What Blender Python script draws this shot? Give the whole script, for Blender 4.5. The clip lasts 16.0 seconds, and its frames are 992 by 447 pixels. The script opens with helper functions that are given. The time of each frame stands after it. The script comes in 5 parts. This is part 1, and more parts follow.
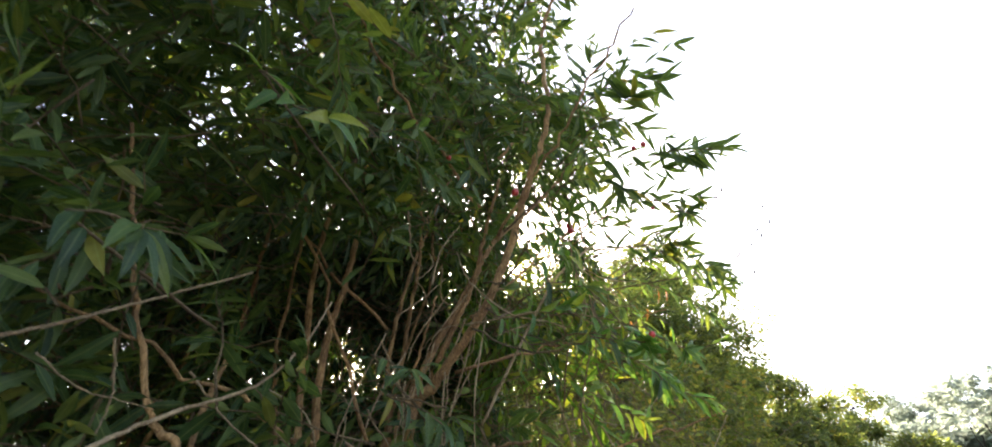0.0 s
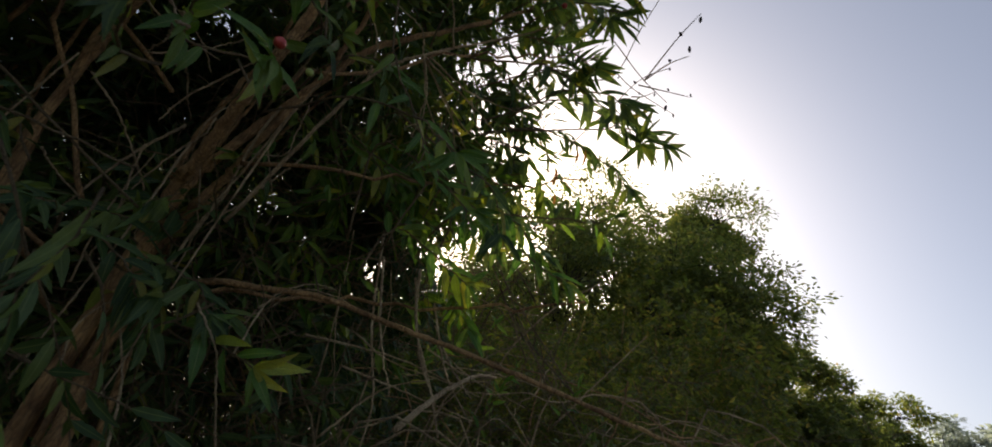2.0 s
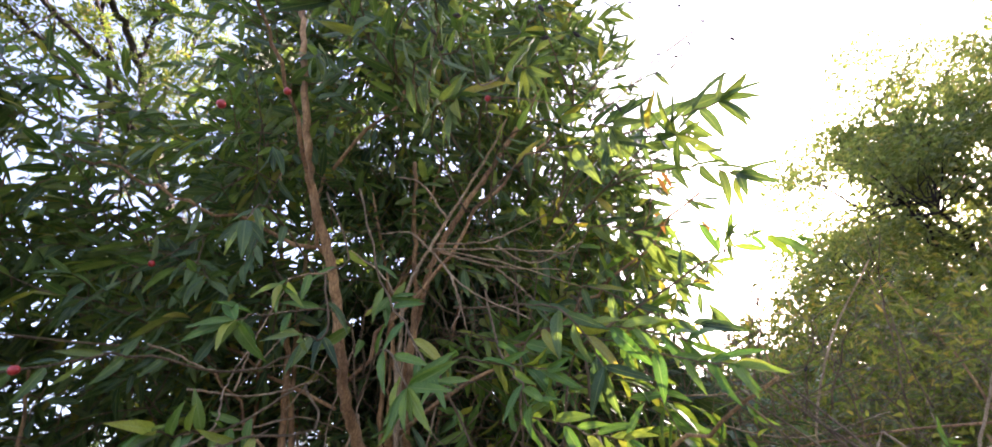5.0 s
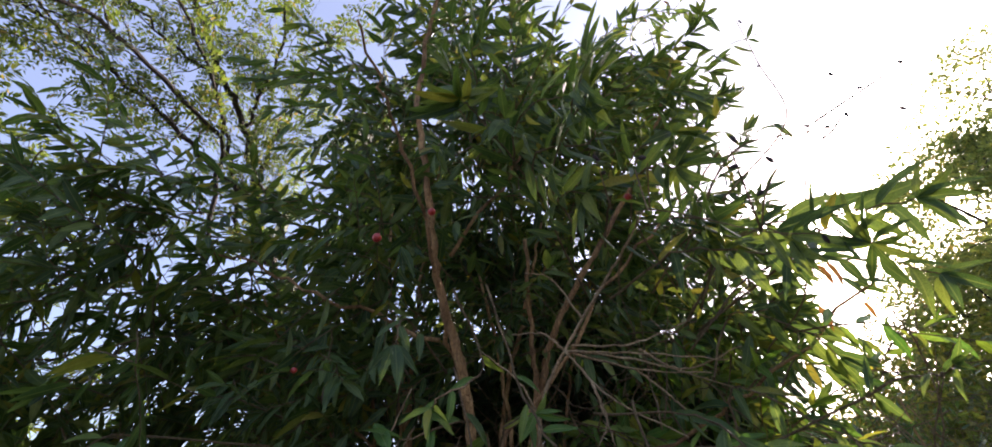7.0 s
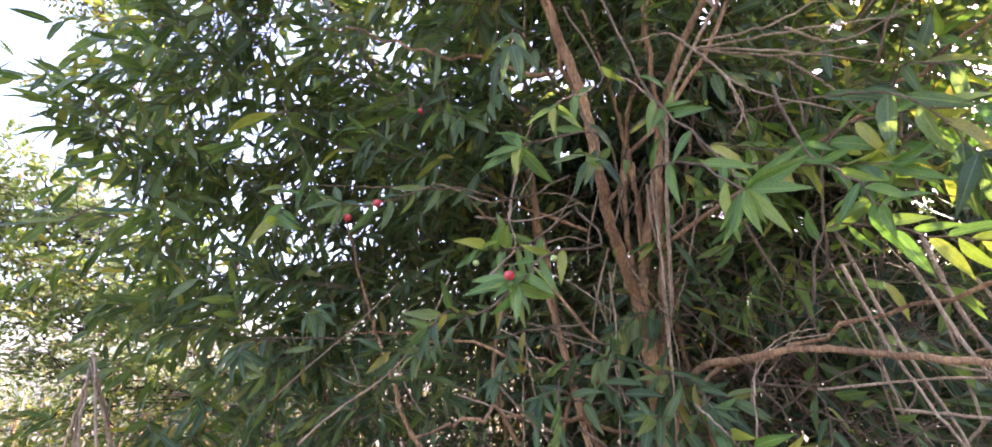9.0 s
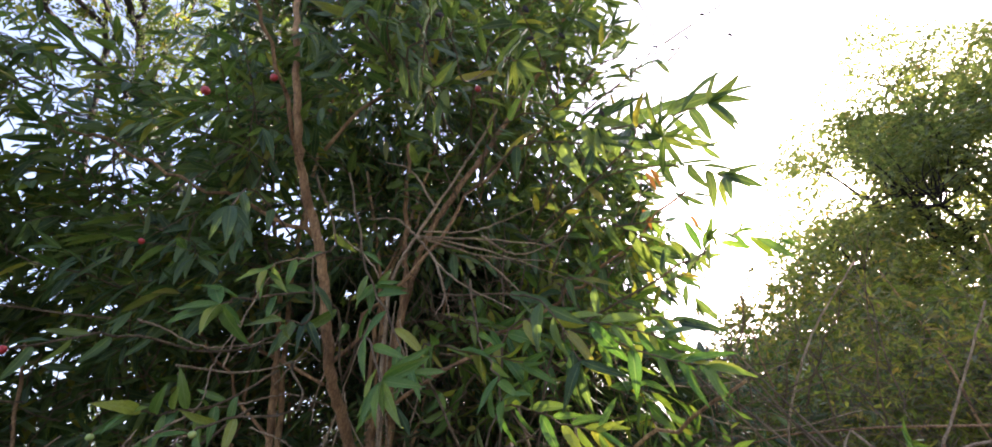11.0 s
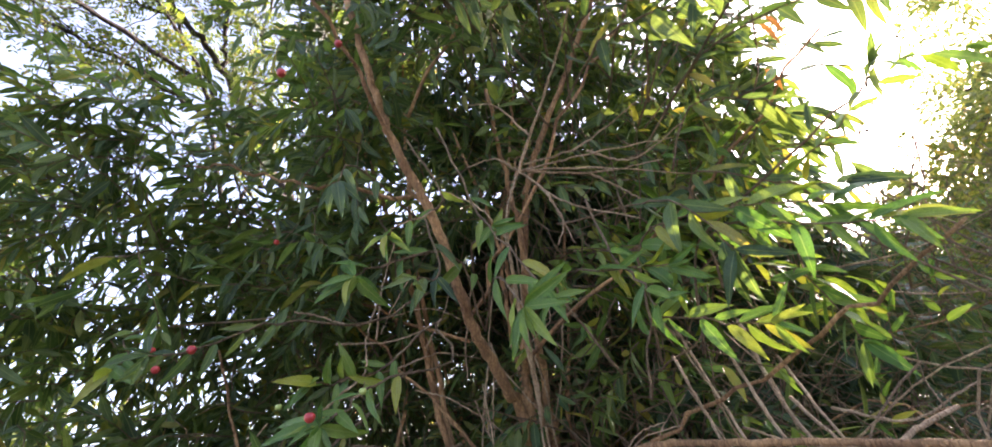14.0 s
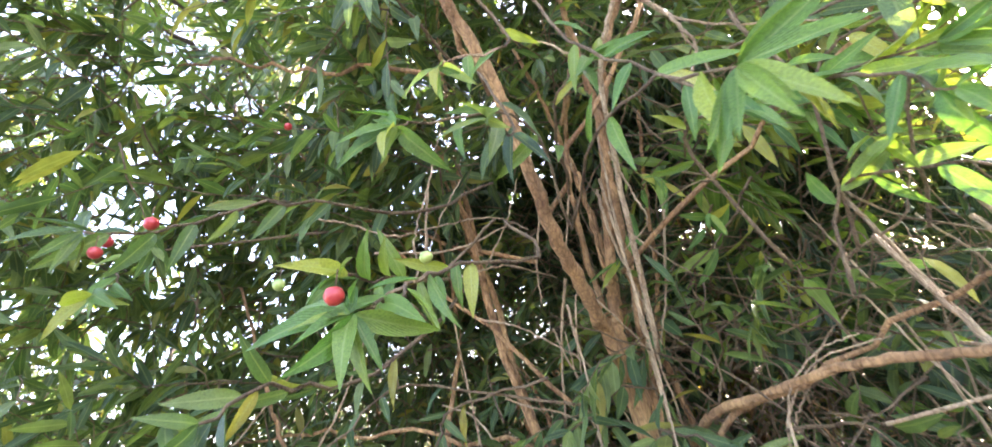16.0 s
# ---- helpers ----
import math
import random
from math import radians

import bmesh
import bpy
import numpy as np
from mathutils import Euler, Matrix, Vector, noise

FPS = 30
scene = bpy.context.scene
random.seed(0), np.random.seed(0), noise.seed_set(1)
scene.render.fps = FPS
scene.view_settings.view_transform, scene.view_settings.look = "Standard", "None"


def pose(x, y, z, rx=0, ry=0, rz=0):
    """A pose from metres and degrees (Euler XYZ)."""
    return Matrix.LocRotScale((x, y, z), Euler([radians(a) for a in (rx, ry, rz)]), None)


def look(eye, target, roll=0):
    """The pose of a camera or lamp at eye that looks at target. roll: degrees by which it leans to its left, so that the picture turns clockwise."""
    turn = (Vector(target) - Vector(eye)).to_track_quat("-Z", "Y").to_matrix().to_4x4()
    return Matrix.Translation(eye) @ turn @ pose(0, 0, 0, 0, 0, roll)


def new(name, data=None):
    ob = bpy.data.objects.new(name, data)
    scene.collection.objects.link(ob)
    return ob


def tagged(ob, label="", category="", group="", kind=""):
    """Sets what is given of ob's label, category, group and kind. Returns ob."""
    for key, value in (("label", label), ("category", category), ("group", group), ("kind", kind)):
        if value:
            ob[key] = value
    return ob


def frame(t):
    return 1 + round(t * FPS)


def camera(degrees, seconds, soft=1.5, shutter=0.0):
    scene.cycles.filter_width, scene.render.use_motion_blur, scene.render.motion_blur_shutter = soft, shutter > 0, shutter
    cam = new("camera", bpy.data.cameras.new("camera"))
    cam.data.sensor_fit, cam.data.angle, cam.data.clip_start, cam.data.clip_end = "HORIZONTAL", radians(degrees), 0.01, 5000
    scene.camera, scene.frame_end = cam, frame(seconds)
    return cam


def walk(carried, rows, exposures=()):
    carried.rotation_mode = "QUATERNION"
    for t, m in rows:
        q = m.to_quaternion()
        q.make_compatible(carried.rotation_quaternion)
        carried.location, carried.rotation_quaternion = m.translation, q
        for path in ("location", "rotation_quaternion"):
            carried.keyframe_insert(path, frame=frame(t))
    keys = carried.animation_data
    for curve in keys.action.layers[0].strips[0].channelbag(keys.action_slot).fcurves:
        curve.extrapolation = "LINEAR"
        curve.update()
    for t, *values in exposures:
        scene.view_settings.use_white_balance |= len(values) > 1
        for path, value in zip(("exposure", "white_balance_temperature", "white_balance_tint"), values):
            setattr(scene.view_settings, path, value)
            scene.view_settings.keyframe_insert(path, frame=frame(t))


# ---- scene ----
cam = camera(92.9, 16.0, 1.65, 0.15)
PATH = [
    (0, (-0.022, 0.029, 1.447), (0.008, 1.634, 2.640), 1.7),
    (0.5, (0.090, 0.196, 1.465), (0.135, 1.876, 2.549), 7.9),
    (1, (0.212, 0.323, 1.506), (0.217, 2.027, 2.553), 10.8),
    (1.5, (0.416, 0.373, 1.501), (0.324, 2.176, 2.362), 13.3),
    (2, (0.587, 0.475, 1.506), (0.361, 2.267, 2.364), 18.6),
    (2.5, (0.670, 0.590, 1.597), (0.227, 2.347, 2.444), 12.4),
    (3, (0.735, 0.654, 1.598), (-0.213, 2.200, 2.442), 6.7),
    (3.5, (0.793, 0.661, 1.614), (-0.329, 2.102, 2.430), 3.8),
    (4, (0.795, 0.640, 1.634), (-0.279, 1.992, 2.643), 4.4),
    (4.5, (0.841, 0.661, 1.662), (-0.206, 1.984, 2.735), -2.2),
    (5, (0.913, 0.715, 1.729), (-0.271, 1.942, 2.774), -6.6),
    (5.2, (0.925, 0.718, 1.757), (-0.284, 1.931, 2.791), -9.8),
    (7.3, (0.867, 0.591, 1.883), (-0.451, 1.547, 3.045), -3.0),
    (7.5, (0.864, 0.600, 1.877), (-0.461, 1.574, 3.014), -2.8),
    (8, (0.808, 0.567, 1.803), (-0.668, 1.536, 2.741), -1.4),
    (8.5, (0.788, 0.592, 1.736), (-0.978, 1.303, 2.349), -0.7),
    (9, (0.783, 0.611, 1.729), (-1.026, 1.318, 2.206), -4.0),
    (9.5, (0.809, 0.653, 1.739), (-0.939, 1.512, 2.193), -3.3),
    (10, (0.860, 0.660, 1.748), (-0.675, 1.763, 2.404), 1.1),
    (10.2, (0.877, 0.668, 1.730), (-0.536, 1.863, 2.490), 0.7),
    (12.3, (1.025, 0.789, 1.801), (-0.198, 1.824, 2.998), -9.2),
    (12.5, (0.996, 0.761, 1.792), (-0.354, 1.641, 2.977), -8.3),
    (13, (0.947, 0.730, 1.758), (-0.637, 1.383, 2.790), -10.1),
    (13.5, (0.873, 0.732, 1.721), (-0.649, 1.530, 2.744), -10.7),
    (14, (0.880, 0.751, 1.728), (-0.672, 1.688, 2.572), -12.6),
    (14.5, (0.859, 0.758, 1.725), (-0.805, 1.649, 2.387), -14.8),
    (15, (0.823, 0.751, 1.697), (-0.906, 1.547, 2.310), -16.6),
    (15.5, (0.738, 0.764, 1.690), (-0.989, 1.597, 2.256), -15.6),
    (16, (0.568, 0.794, 1.714), (-1.098, 1.618, 2.453), -13.4),
]
EXPOSURES = [
    (0, 2.75, 6500, 14), (0.4, 2.0, 6500, 13), (0.8, 1.3, 6500, 13), (1.5, 0.7, 6500, 13), (2, 0.45, 6500, 13), (2.8, 0.3, 6500, 14),
    (3.1, 1.0, 6300, 20), (3.5, 2.35, 6150, 26), (4, 2.95, 6050, 31), (5.2, 2.85, 6000, 32), (7.3, 1.7, 6000, 26), (8, 1.75, 6000, 32),
    (8.5, 3.15, 6000, 42), (9, 3.62, 5950, 42), (10.2, 3.4, 5850, 38), (12.3, 1.2, 6100, 19), (12.9, 1.4, 6100, 22), (13.4, 2.4, 6050, 32),
    (14, 3.05, 6150, 32), (15, 3.8, 6200, 28), (16, 4.52, 6200, 27),
]
walk(cam, [(t, look(eye, target, roll)) for t, eye, target, roll in PATH], EXPOSURES)

# ---- sky and sun ----
SUN_ELEVATION, SUN_YAW = 24.0, 2.2
world = bpy.data.worlds.new("sky")
scene.world = world
world.use_nodes = True
wn = world.node_tree.nodes
sky = wn.new("ShaderNodeTexSky")
sky.sky_type = "NISHITA"
sky.sun_disc = False
sky.sun_elevation = radians(SUN_ELEVATION)
sky.sun_rotation = radians(-SUN_YAW)
sky.air_density, sky.dust_density, sky.ozone_density = 1.0, 3.6, 1.6
# thin even haze over the whole sky
haze = wn.new("ShaderNodeMix")
haze.data_type, haze.blend_type = "RGBA", "ADD"
haze.inputs["Factor"].default_value = 1.0
haze.inputs["B"].default_value = (0.60, 0.56, 0.46, 1)
wn["Background"].inputs["Strength"].default_value = 0.10
world.node_tree.links.new(sky.outputs["Color"], haze.inputs["A"])
world.node_tree.links.new(haze.outputs["Result"], wn["Background"].inputs["Color"])
sun_data = bpy.data.lights.new("sun", "SUN")
sun_data.energy, sun_data.angle, sun_data.color = 5.0, radians(0.6), (1.0, 0.86, 0.66)
sun = new("sun", sun_data)
sun.matrix_world = pose(0, 0, 60, 90 - SUN_ELEVATION, 0, 180 + SUN_YAW)


# ---- materials ----
def nodes_of(name):
    m = bpy.data.materials.new(name)
    m.use_nodes = True
    m.node_tree.nodes.clear()
    return m, m.node_tree.nodes, m.node_tree.links


def ramp(n, stops):
    r = n.new("ShaderNodeValToRGB")
    els = r.color_ramp.elements
    while len(els) < len(stops):
        els.new(0.5)
    for e, (p, c) in zip(els, stops):
        e.position, e.color = p, (*c, 1)
    return r


def leaf_material(name, stops, shine=0.4, through_light=0.38, single=False, sap=(2.3, 2.1, 0.75)):
    """A leaf blade: green that differs from leaf to leaf, a paler midrib, light passing through it, a waxy gloss."""
    m, n, l = nodes_of(name)
    out = n.new("ShaderNodeOutputMaterial")
    if single:
        rnd = n.new("ShaderNodeObjectInfo").outputs["Random"]
    else:
        rnd = n.new("ShaderNodeNewGeometry").outputs["Random Per Island"]
    col = ramp(n, stops)
    l.new(rnd, col.inputs["Fac"])
    uv = n.new("ShaderNodeUVMap")
    sep = n.new("ShaderNodeSeparateXYZ")
    l.new(uv.outputs["UV"], sep.inputs["Vector"])
    off = n.new("ShaderNodeMath")
    off.operation = "SUBTRACT"
    off.inputs[1].default_value = 0.5
    l.new(sep.outputs["Y"], off.inputs[0])
    ab = n.new("ShaderNodeMath")
    ab.operation = "ABSOLUTE"
    l.new(off.outputs[0], ab.inputs[0])
    rib = n.new("ShaderNodeMapRange")
    rib.inputs["From Min"].default_value, rib.inputs["From Max"].default_value = 0.02, 0.07
    rib.inputs["To Min"].default_value, rib.inputs["To Max"].default_value = 0.28, 0.0
    l.new(ab.outputs[0], rib.inputs["Value"])
    vein = n.new("ShaderNodeTexWave")
    vein.inputs["Scale"].default_value, vein.inputs["Distortion"].default_value = 3.2, 1.0
    skew = n.new("ShaderNodeCombineXYZ")
    add = n.new("ShaderNodeMath")
    add.operation = "SUBTRACT"
    l.new(sep.outputs["X"], add.inputs[0])
    l.new(ab.outputs[0], add.inputs[1])
    l.new(add.outputs[0], skew.inputs["X"])
    l.new(skew.outputs[0], vein.inputs["Vector"])
    coords = n.new("ShaderNodeTexCoord")
    blotch = n.new("ShaderNodeTexNoise")
    blotch.inputs["Scale"].default_value, blotch.inputs["Detail"].default_value = 38.0, 4.0
    l.new(coords.outputs["Object"], blotch.inputs["Vector"])
    shade = n.new("ShaderNodeMapRange")
    shade.inputs["From Min"].default_value, shade.inputs["From Max"].default_value = 0.3, 0.75
    shade.inputs["To Min"].default_value, shade.inputs["To Max"].default_value = 0.7, 1.25
    l.new(blotch.outputs["Fac"], shade.inputs["Value"])
    mul = n.new("ShaderNodeVectorMath")
    mul.operation = "SCALE"
    l.new(col.outputs["Color"], mul.inputs[0])
    l.new(shade.outputs[0], mul.inputs["Scale"])
    pale = n.new("ShaderNodeMix")
    pale.data_type = "RGBA"
    pale.inputs["B"].default_value = (0.30, 0.36, 0.14, 1)
    l.new(rib.outputs[0], pale.inputs["Factor"])
    l.new(mul.outputs[0], pale.inputs["A"])
    bump = n.new("ShaderNodeBump")
    bump.inputs["Strength"].default_value, bump.inputs["Distance"].default_value = 0.35, 0.0015
    l.new(vein.outputs["Fac"], bump.inputs["Height"])
    top = n.new("ShaderNodeBsdfPrincipled")
    top.inputs["Roughness"].default_value = shine
    top.inputs["Specular IOR Level"].default_value = 0.36
    l.new(pale.outputs["Result"], top.inputs["Base Color"])
    l.new(bump.outputs[0], top.inputs["Normal"])
    warm = n.new("ShaderNodeMix")
    warm.data_type, warm.blend_type = "RGBA", "MULTIPLY"
    warm.inputs["Factor"].default_value = 1.0
    warm.inputs["B"].default_value = (*sap, 1)
    l.new(pale.outputs["Result"], warm.inputs["A"])
    tr = n.new("ShaderNodeBsdfTranslucent")
    l.new(warm.outputs["Result"], tr.inputs["Color"])
    mix = n.new("ShaderNodeMixShader")
    mix.inputs["Fac"].default_value = through_light
    l.new(top.outputs[0], mix.inputs[1])
    l.new(tr.outputs[0], mix.inputs[2])
    l.new(mix.outputs[0], out.inputs["Surface"])
    return m


def bark_material(name, dark, light, scale=30.0, rough=0.85):
    """Bark: pale and dark patches, fine cracks along the stem, flaky relief."""
    m, n, l = nodes_of(name)
    out = n.new("ShaderNodeOutputMaterial")
    co = n.new("ShaderNodeTexCoord")
    big = n.new("ShaderNodeTexNoise")
    big.inputs["Scale"].default_value, big.inputs["Detail"].default_value = scale * 0.35, 5.0
    fine = n.new("ShaderNodeTexNoise")
    fine.inputs["Scale"].default_value, fine.inputs["Detail"].default_value, fine.inputs["Roughness"].default_value = scale * 4, 7.0, 0.72
    crack = n.new("ShaderNodeTexVoronoi")
    crack.feature = "DISTANCE_TO_EDGE"
    crack.inputs["Scale"].default_value = scale * 3.2
    stretch = n.new("ShaderNodeMapping")
    stretch.inputs["Scale"].default_value = (1, 1, 0.22)
    l.new(co.outputs["Object"], stretch.inputs["Vector"])
    l.new(stretch.outputs[0], fine.inputs["Vector"])
    l.new(stretch.outputs[0], crack.inputs["Vector"])
    l.new(co.outputs["Object"], big.inputs["Vector"])
    edge = n.new("ShaderNodeMapRange")
    edge.inputs["From Max"].default_value = 0.12
    edge.inputs["To Min"].default_value, edge.inputs["To Max"].default_value = 0.62, 1.0
    l.new(crack.outputs["Distance"], edge.inputs["Value"])
    mixf = n.new("ShaderNodeMix")
    mixf.data_type = "FLOAT"
    mixf.inputs["Factor"].default_value = 0.45
    l.new(big.outputs["Fac"], mixf.inputs["A"])
    l.new(fine.outputs["Fac"], mixf.inputs["B"])
    mid = tuple(0.6 * a + 0.4 * b for a, b in zip(dark, light))
    col = ramp(n, [(0.36, dark), (0.5, mid), (0.64, light)])
    l.new(mixf.outputs["Result"], col.inputs["Fac"])
    cut = n.new("ShaderNodeVectorMath")
    cut.operation = "SCALE"
    l.new(col.outputs["Color"], cut.inputs[0])
    l.new(edge.outputs[0], cut.inputs["Scale"])
    hgt = n.new("ShaderNodeMath")
    hgt.operation = "MULTIPLY"
    l.new(fine.outputs["Fac"], hgt.inputs[0])
    l.new(edge.outputs[0], hgt.inputs[1])
    bump = n.new("ShaderNodeBump")
    bump.inputs["Strength"].default_value, bump.inputs["Distance"].default_value = 1.0, 0.009
    l.new(hgt.outputs[0], bump.inputs["Height"])
    b = n.new("ShaderNodeBsdfPrincipled")
    b.inputs["Roughness"].default_value = rough
    l.new(cut.outputs[0], b.inputs["Base Color"])
    l.new(bump.outputs[0], b.inputs["Normal"])
    l.new(b.outputs[0], out.inputs["Surface"])
    return m


def soil_material():
    m, n, l = nodes_of("dry_soil")
    out = n.new("ShaderNodeOutputMaterial")
    co = n.new("ShaderNodeTexCoord")
    a, b2 = n.new("ShaderNodeTexNoise"), n.new("ShaderNodeTexNoise")
    a.inputs["Scale"].default_value, a.inputs["Detail"].default_value = 0.35, 6.0
    b2.inputs["Scale"].default_value, b2.inputs["Detail"].default_value = 5.0, 10.0
    l.new(co.outputs["Object"], a.inputs["Vector"])
    l.new(co.outputs["Object"], b2.inputs["Vector"])
    avg = n.new("ShaderNodeMix")
    avg.data_type = "FLOAT"
    avg.inputs["Factor"].default_value = 0.5
    l.new(a.outputs["Fac"], avg.inputs["A"])
    l.new(b2.outputs["Fac"], avg.inputs["B"])
    col = ramp(n, [(0.32, (0.05, 0.043, 0.028)), (0.5, (0.12, 0.10, 0.065)), (0.66, (0.21, 0.18, 0.125))])
    l.new(avg.outputs["Result"], col.inputs["Fac"])
    bump = n.new("ShaderNodeBump")
    bump.inputs["Strength"].default_value, bump.inputs["Distance"].default_value = 0.6, 0.03
    l.new(b2.outputs["Fac"], bump.inputs["Height"])
    s = n.new("ShaderNodeBsdfPrincipled")
    s.inputs["Roughness"].default_value = 0.95
    l.new(col.outputs["Color"], s.inputs["Base Color"])
    l.new(bump.outputs[0], s.inputs["Normal"])
    l.new(s.outputs[0], out.inputs["Surface"])
    return m


def fruit_material(name, dark, light):
    m, n, l = nodes_of(name)
    out = n.new("ShaderNodeOutputMaterial")
    co = n.new("ShaderNodeTexCoord")
    t = n.new("ShaderNodeTexNoise")
    t.inputs["Scale"].default_value, t.inputs["Detail"].default_value = 120.0, 3.0
    l.new(co.outputs["Object"], t.inputs["Vector"])
    col = ramp(n, [(0.35, dark), (0.65, light)])
    l.new(t.outputs["Fac"], col.inputs["Fac"])
    b = n.new("ShaderNodeBsdfPrincipled")
    b.inputs["Roughness"].default_value = 0.38
    b.inputs["Subsurface Weight"].default_value = 0.15
    b.inputs["Subsurface Radius"].default_value = (0.006, 0.002, 0.001)
    l.new(col.outputs["Color"], b.inputs["Base Color"])
    l.new(b.outputs[0], out.inputs["Surface"])
    return m


GREENS = [(0.0, (0.034, 0.068, 0.028)), (0.35, (0.060, 0.110, 0.039)), (0.7, (0.092, 0.147, 0.048)), (0.93, (0.138, 0.186, 0.052)), (1.0, (0.25, 0.225, 0.045))]
# Young leaves; the yellow of sun shining through is put into their colour.
YOUNG_BACKLIT = [(0.0, (0.060, 0.135, 0.026)), (0.5, (0.100, 0.180, 0.032)), (0.85, (0.165, 0.230, 0.036)), (1.0, (0.30, 0.29, 0.045))]
# Same leaf greens darkened: shade inside and behind the shrub put into colour.
SHADED_GREENS = [(0.0, (0.022, 0.048, 0.020)), (0.6, (0.036, 0.072, 0.027)), (1.0, (0.064, 0.095, 0.032))]
FINE = [(0.0, (0.042, 0.074, 0.024)), (0.6, (0.068, 0.108, 0.032)), (0.92, (0.10, 0.135, 0.042)), (1.0, (0.18, 0.13, 0.05))]
# Warm scrub greens, lightened to stand in for glare on the backlit bushes.
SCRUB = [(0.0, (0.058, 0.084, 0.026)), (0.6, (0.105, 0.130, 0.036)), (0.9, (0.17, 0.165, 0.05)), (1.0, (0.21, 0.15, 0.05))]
# Lightened olive: the veil of glare over the trees is painted in here.
TREE = [(0.0, (0.07, 0.09, 0.035)), (0.6, (0.11, 0.135, 0.05)), (0.93, (0.16, 0.17, 0.06)), (1.0, (0.22, 0.15, 0.06))]
# Grey-pale greens: the air's haze over far leaves is painted into this colour.
HAZED = [(0.0, (0.20, 0.235, 0.21)), (0.6, (0.27, 0.305, 0.27)), (1.0, (0.32, 0.345, 0.30))]
leaf_mat = leaf_material("shrub_leaf", GREENS)
leaf_one = leaf_material("spray_leaf", GREENS, 0.36, 0.42, True)
young_backlit_one = leaf_material("young_backlit_spray_leaf", YOUNG_BACKLIT, 0.36, 0.31, True, (1.95, 2.05, 0.75))
young_backlit_mat = leaf_material("young_backlit_leaf", YOUNG_BACKLIT, 0.45, 0.34, sap=(1.95, 2.05, 0.75))
shaded_leaf_mat = leaf_material("shaded_green_leaf", SHADED_GREENS, 0.5, 0.28)
fine_mat = leaf_material("feathery_leaflet", FINE, 0.55, 0.42)
tree_mat = leaf_material("glare_pale_tree_leaf", TREE, 0.5, 0.55, sap=(2.2, 2.2, 1.0))
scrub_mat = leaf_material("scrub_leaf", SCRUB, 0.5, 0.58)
hazed_leaf_mat = leaf_material("hazed_far_leaf", HAZED, 0.7, 0.5, sap=(1.5, 1.55, 1.4))
dead_leaf = leaf_material("withered_leaf", [(0.0, (0.10, 0.04, 0.02)), (1.0, (0.28, 0.13, 0.06))], 0.7, 0.3)
bark = bark_material("tan_brown_bark", (0.15, 0.072, 0.027), (0.64, 0.38, 0.155), 38)
twig_bark = bark_material("green_brown_twig", (0.11, 0.07, 0.032), (0.30, 0.21, 0.10), 60)
dry_bark = bark_material("bleached_dry_twig", (0.25, 0.165, 0.082), (0.64, 0.475, 0.27), 50)
dark_bark = bark_material("dark_thorn_bark", (0.014, 0.011, 0.009), (0.05, 0.04, 0.032), 25)
red_fruit = fruit_material("ripe_fruit_skin", (0.30, 0.018, 0.018), (0.47, 0.055, 0.04))
green_fruit = fruit_material("unripe_fruit_skin", (0.16, 0.24, 0.05), (0.30, 0.36, 0.09))
dead_bud = bark_material("dark_dry_bud", (0.03, 0.025, 0.02), (0.09, 0.06, 0.05), 200)
soil = soil_material()


# ---- building helpers ----
def mesh_ob(name, verts, faces, mat, parent=None, label="", smooth=True):
    me = bpy.data.meshes.new(name)
    me.from_pydata(verts, [], faces)
    me.materials.append(mat)
    if smooth:
        me.polygons.foreach_set("use_smooth", [True] * len(me.polygons))
    ob = new(name, me)
    if parent is not None:
        ob.parent = parent
    if label:
        ob["label"] = label
    return ob


def thing(name, place, label, category, group="", kind=""):
    ob = new(name)
    ob.location = place
    ob.empty_display_size = 0.1
    return tagged(ob, label, category, group, kind)


def under(parent, ob):
    """Parent ob to a thing so that it stays where it is in the world."""
    ob.parent = parent
    if parent.parent is None:
        ob.matrix_parent_inverse = Matrix.Translation(parent.location).inverted()
    return ob


class Tubes:
    """Many tapered round branches gathered into one mesh."""

    def __init__(self):
        self.v, self.f = [], []

    def add(self, pts, r0, r1, sides=6, knots=0.0, rng=None):
        pts = np.asarray(pts, float)
        n = len(pts)
        tang = np.gradient(pts, axis=0)
        tang /= np.linalg.norm(tang, axis=1)[:, None] + 1e-9
        ref = np.array([0.31, 0.77, 0.55]) if abs(tang[0] @ [0.31, 0.77, 0.55]) < 0.9 else np.array([0.9, -0.3, 0.2])
        side = np.cross(tang, ref)
        side /= np.linalg.norm(side, axis=1)[:, None] + 1e-9
        over = np.cross(tang, side)
        r = np.linspace(r0, r1, n)
        if knots and rng is not None:
            r = r * (1 + knots * rng.standard_normal(n))
        ang = np.arange(sides) * 2 * math.pi / sides
        ring = (np.cos(ang)[None, :, None] * side[:, None] + np.sin(ang)[None, :, None] * over[:, None]) * r[:, None, None] + pts[:, None]
        start = len(self.v)
        self.v.extend(map(tuple, ring.reshape(-1, 3)))
        for i in range(n - 1):
            a, b = start + i * sides, start + (i + 1) * sides
            for k in range(sides):
                k2 = (k + 1) % sides
                self.f.append((a + k, a + k2, b + k2, b + k))
        self.f.append(tuple(start + (n - 1) * sides + k for k in range(sides)))
        self.f.append(tuple(start + k for k in reversed(range(sides))))
        return self

    def done(self, name, mat, parent, label="", kind=""):
        ob = under(parent, mesh_ob(name, self.v, self.f, mat, None, label))
        if kind:
            ob["kind"] = kind
        return ob


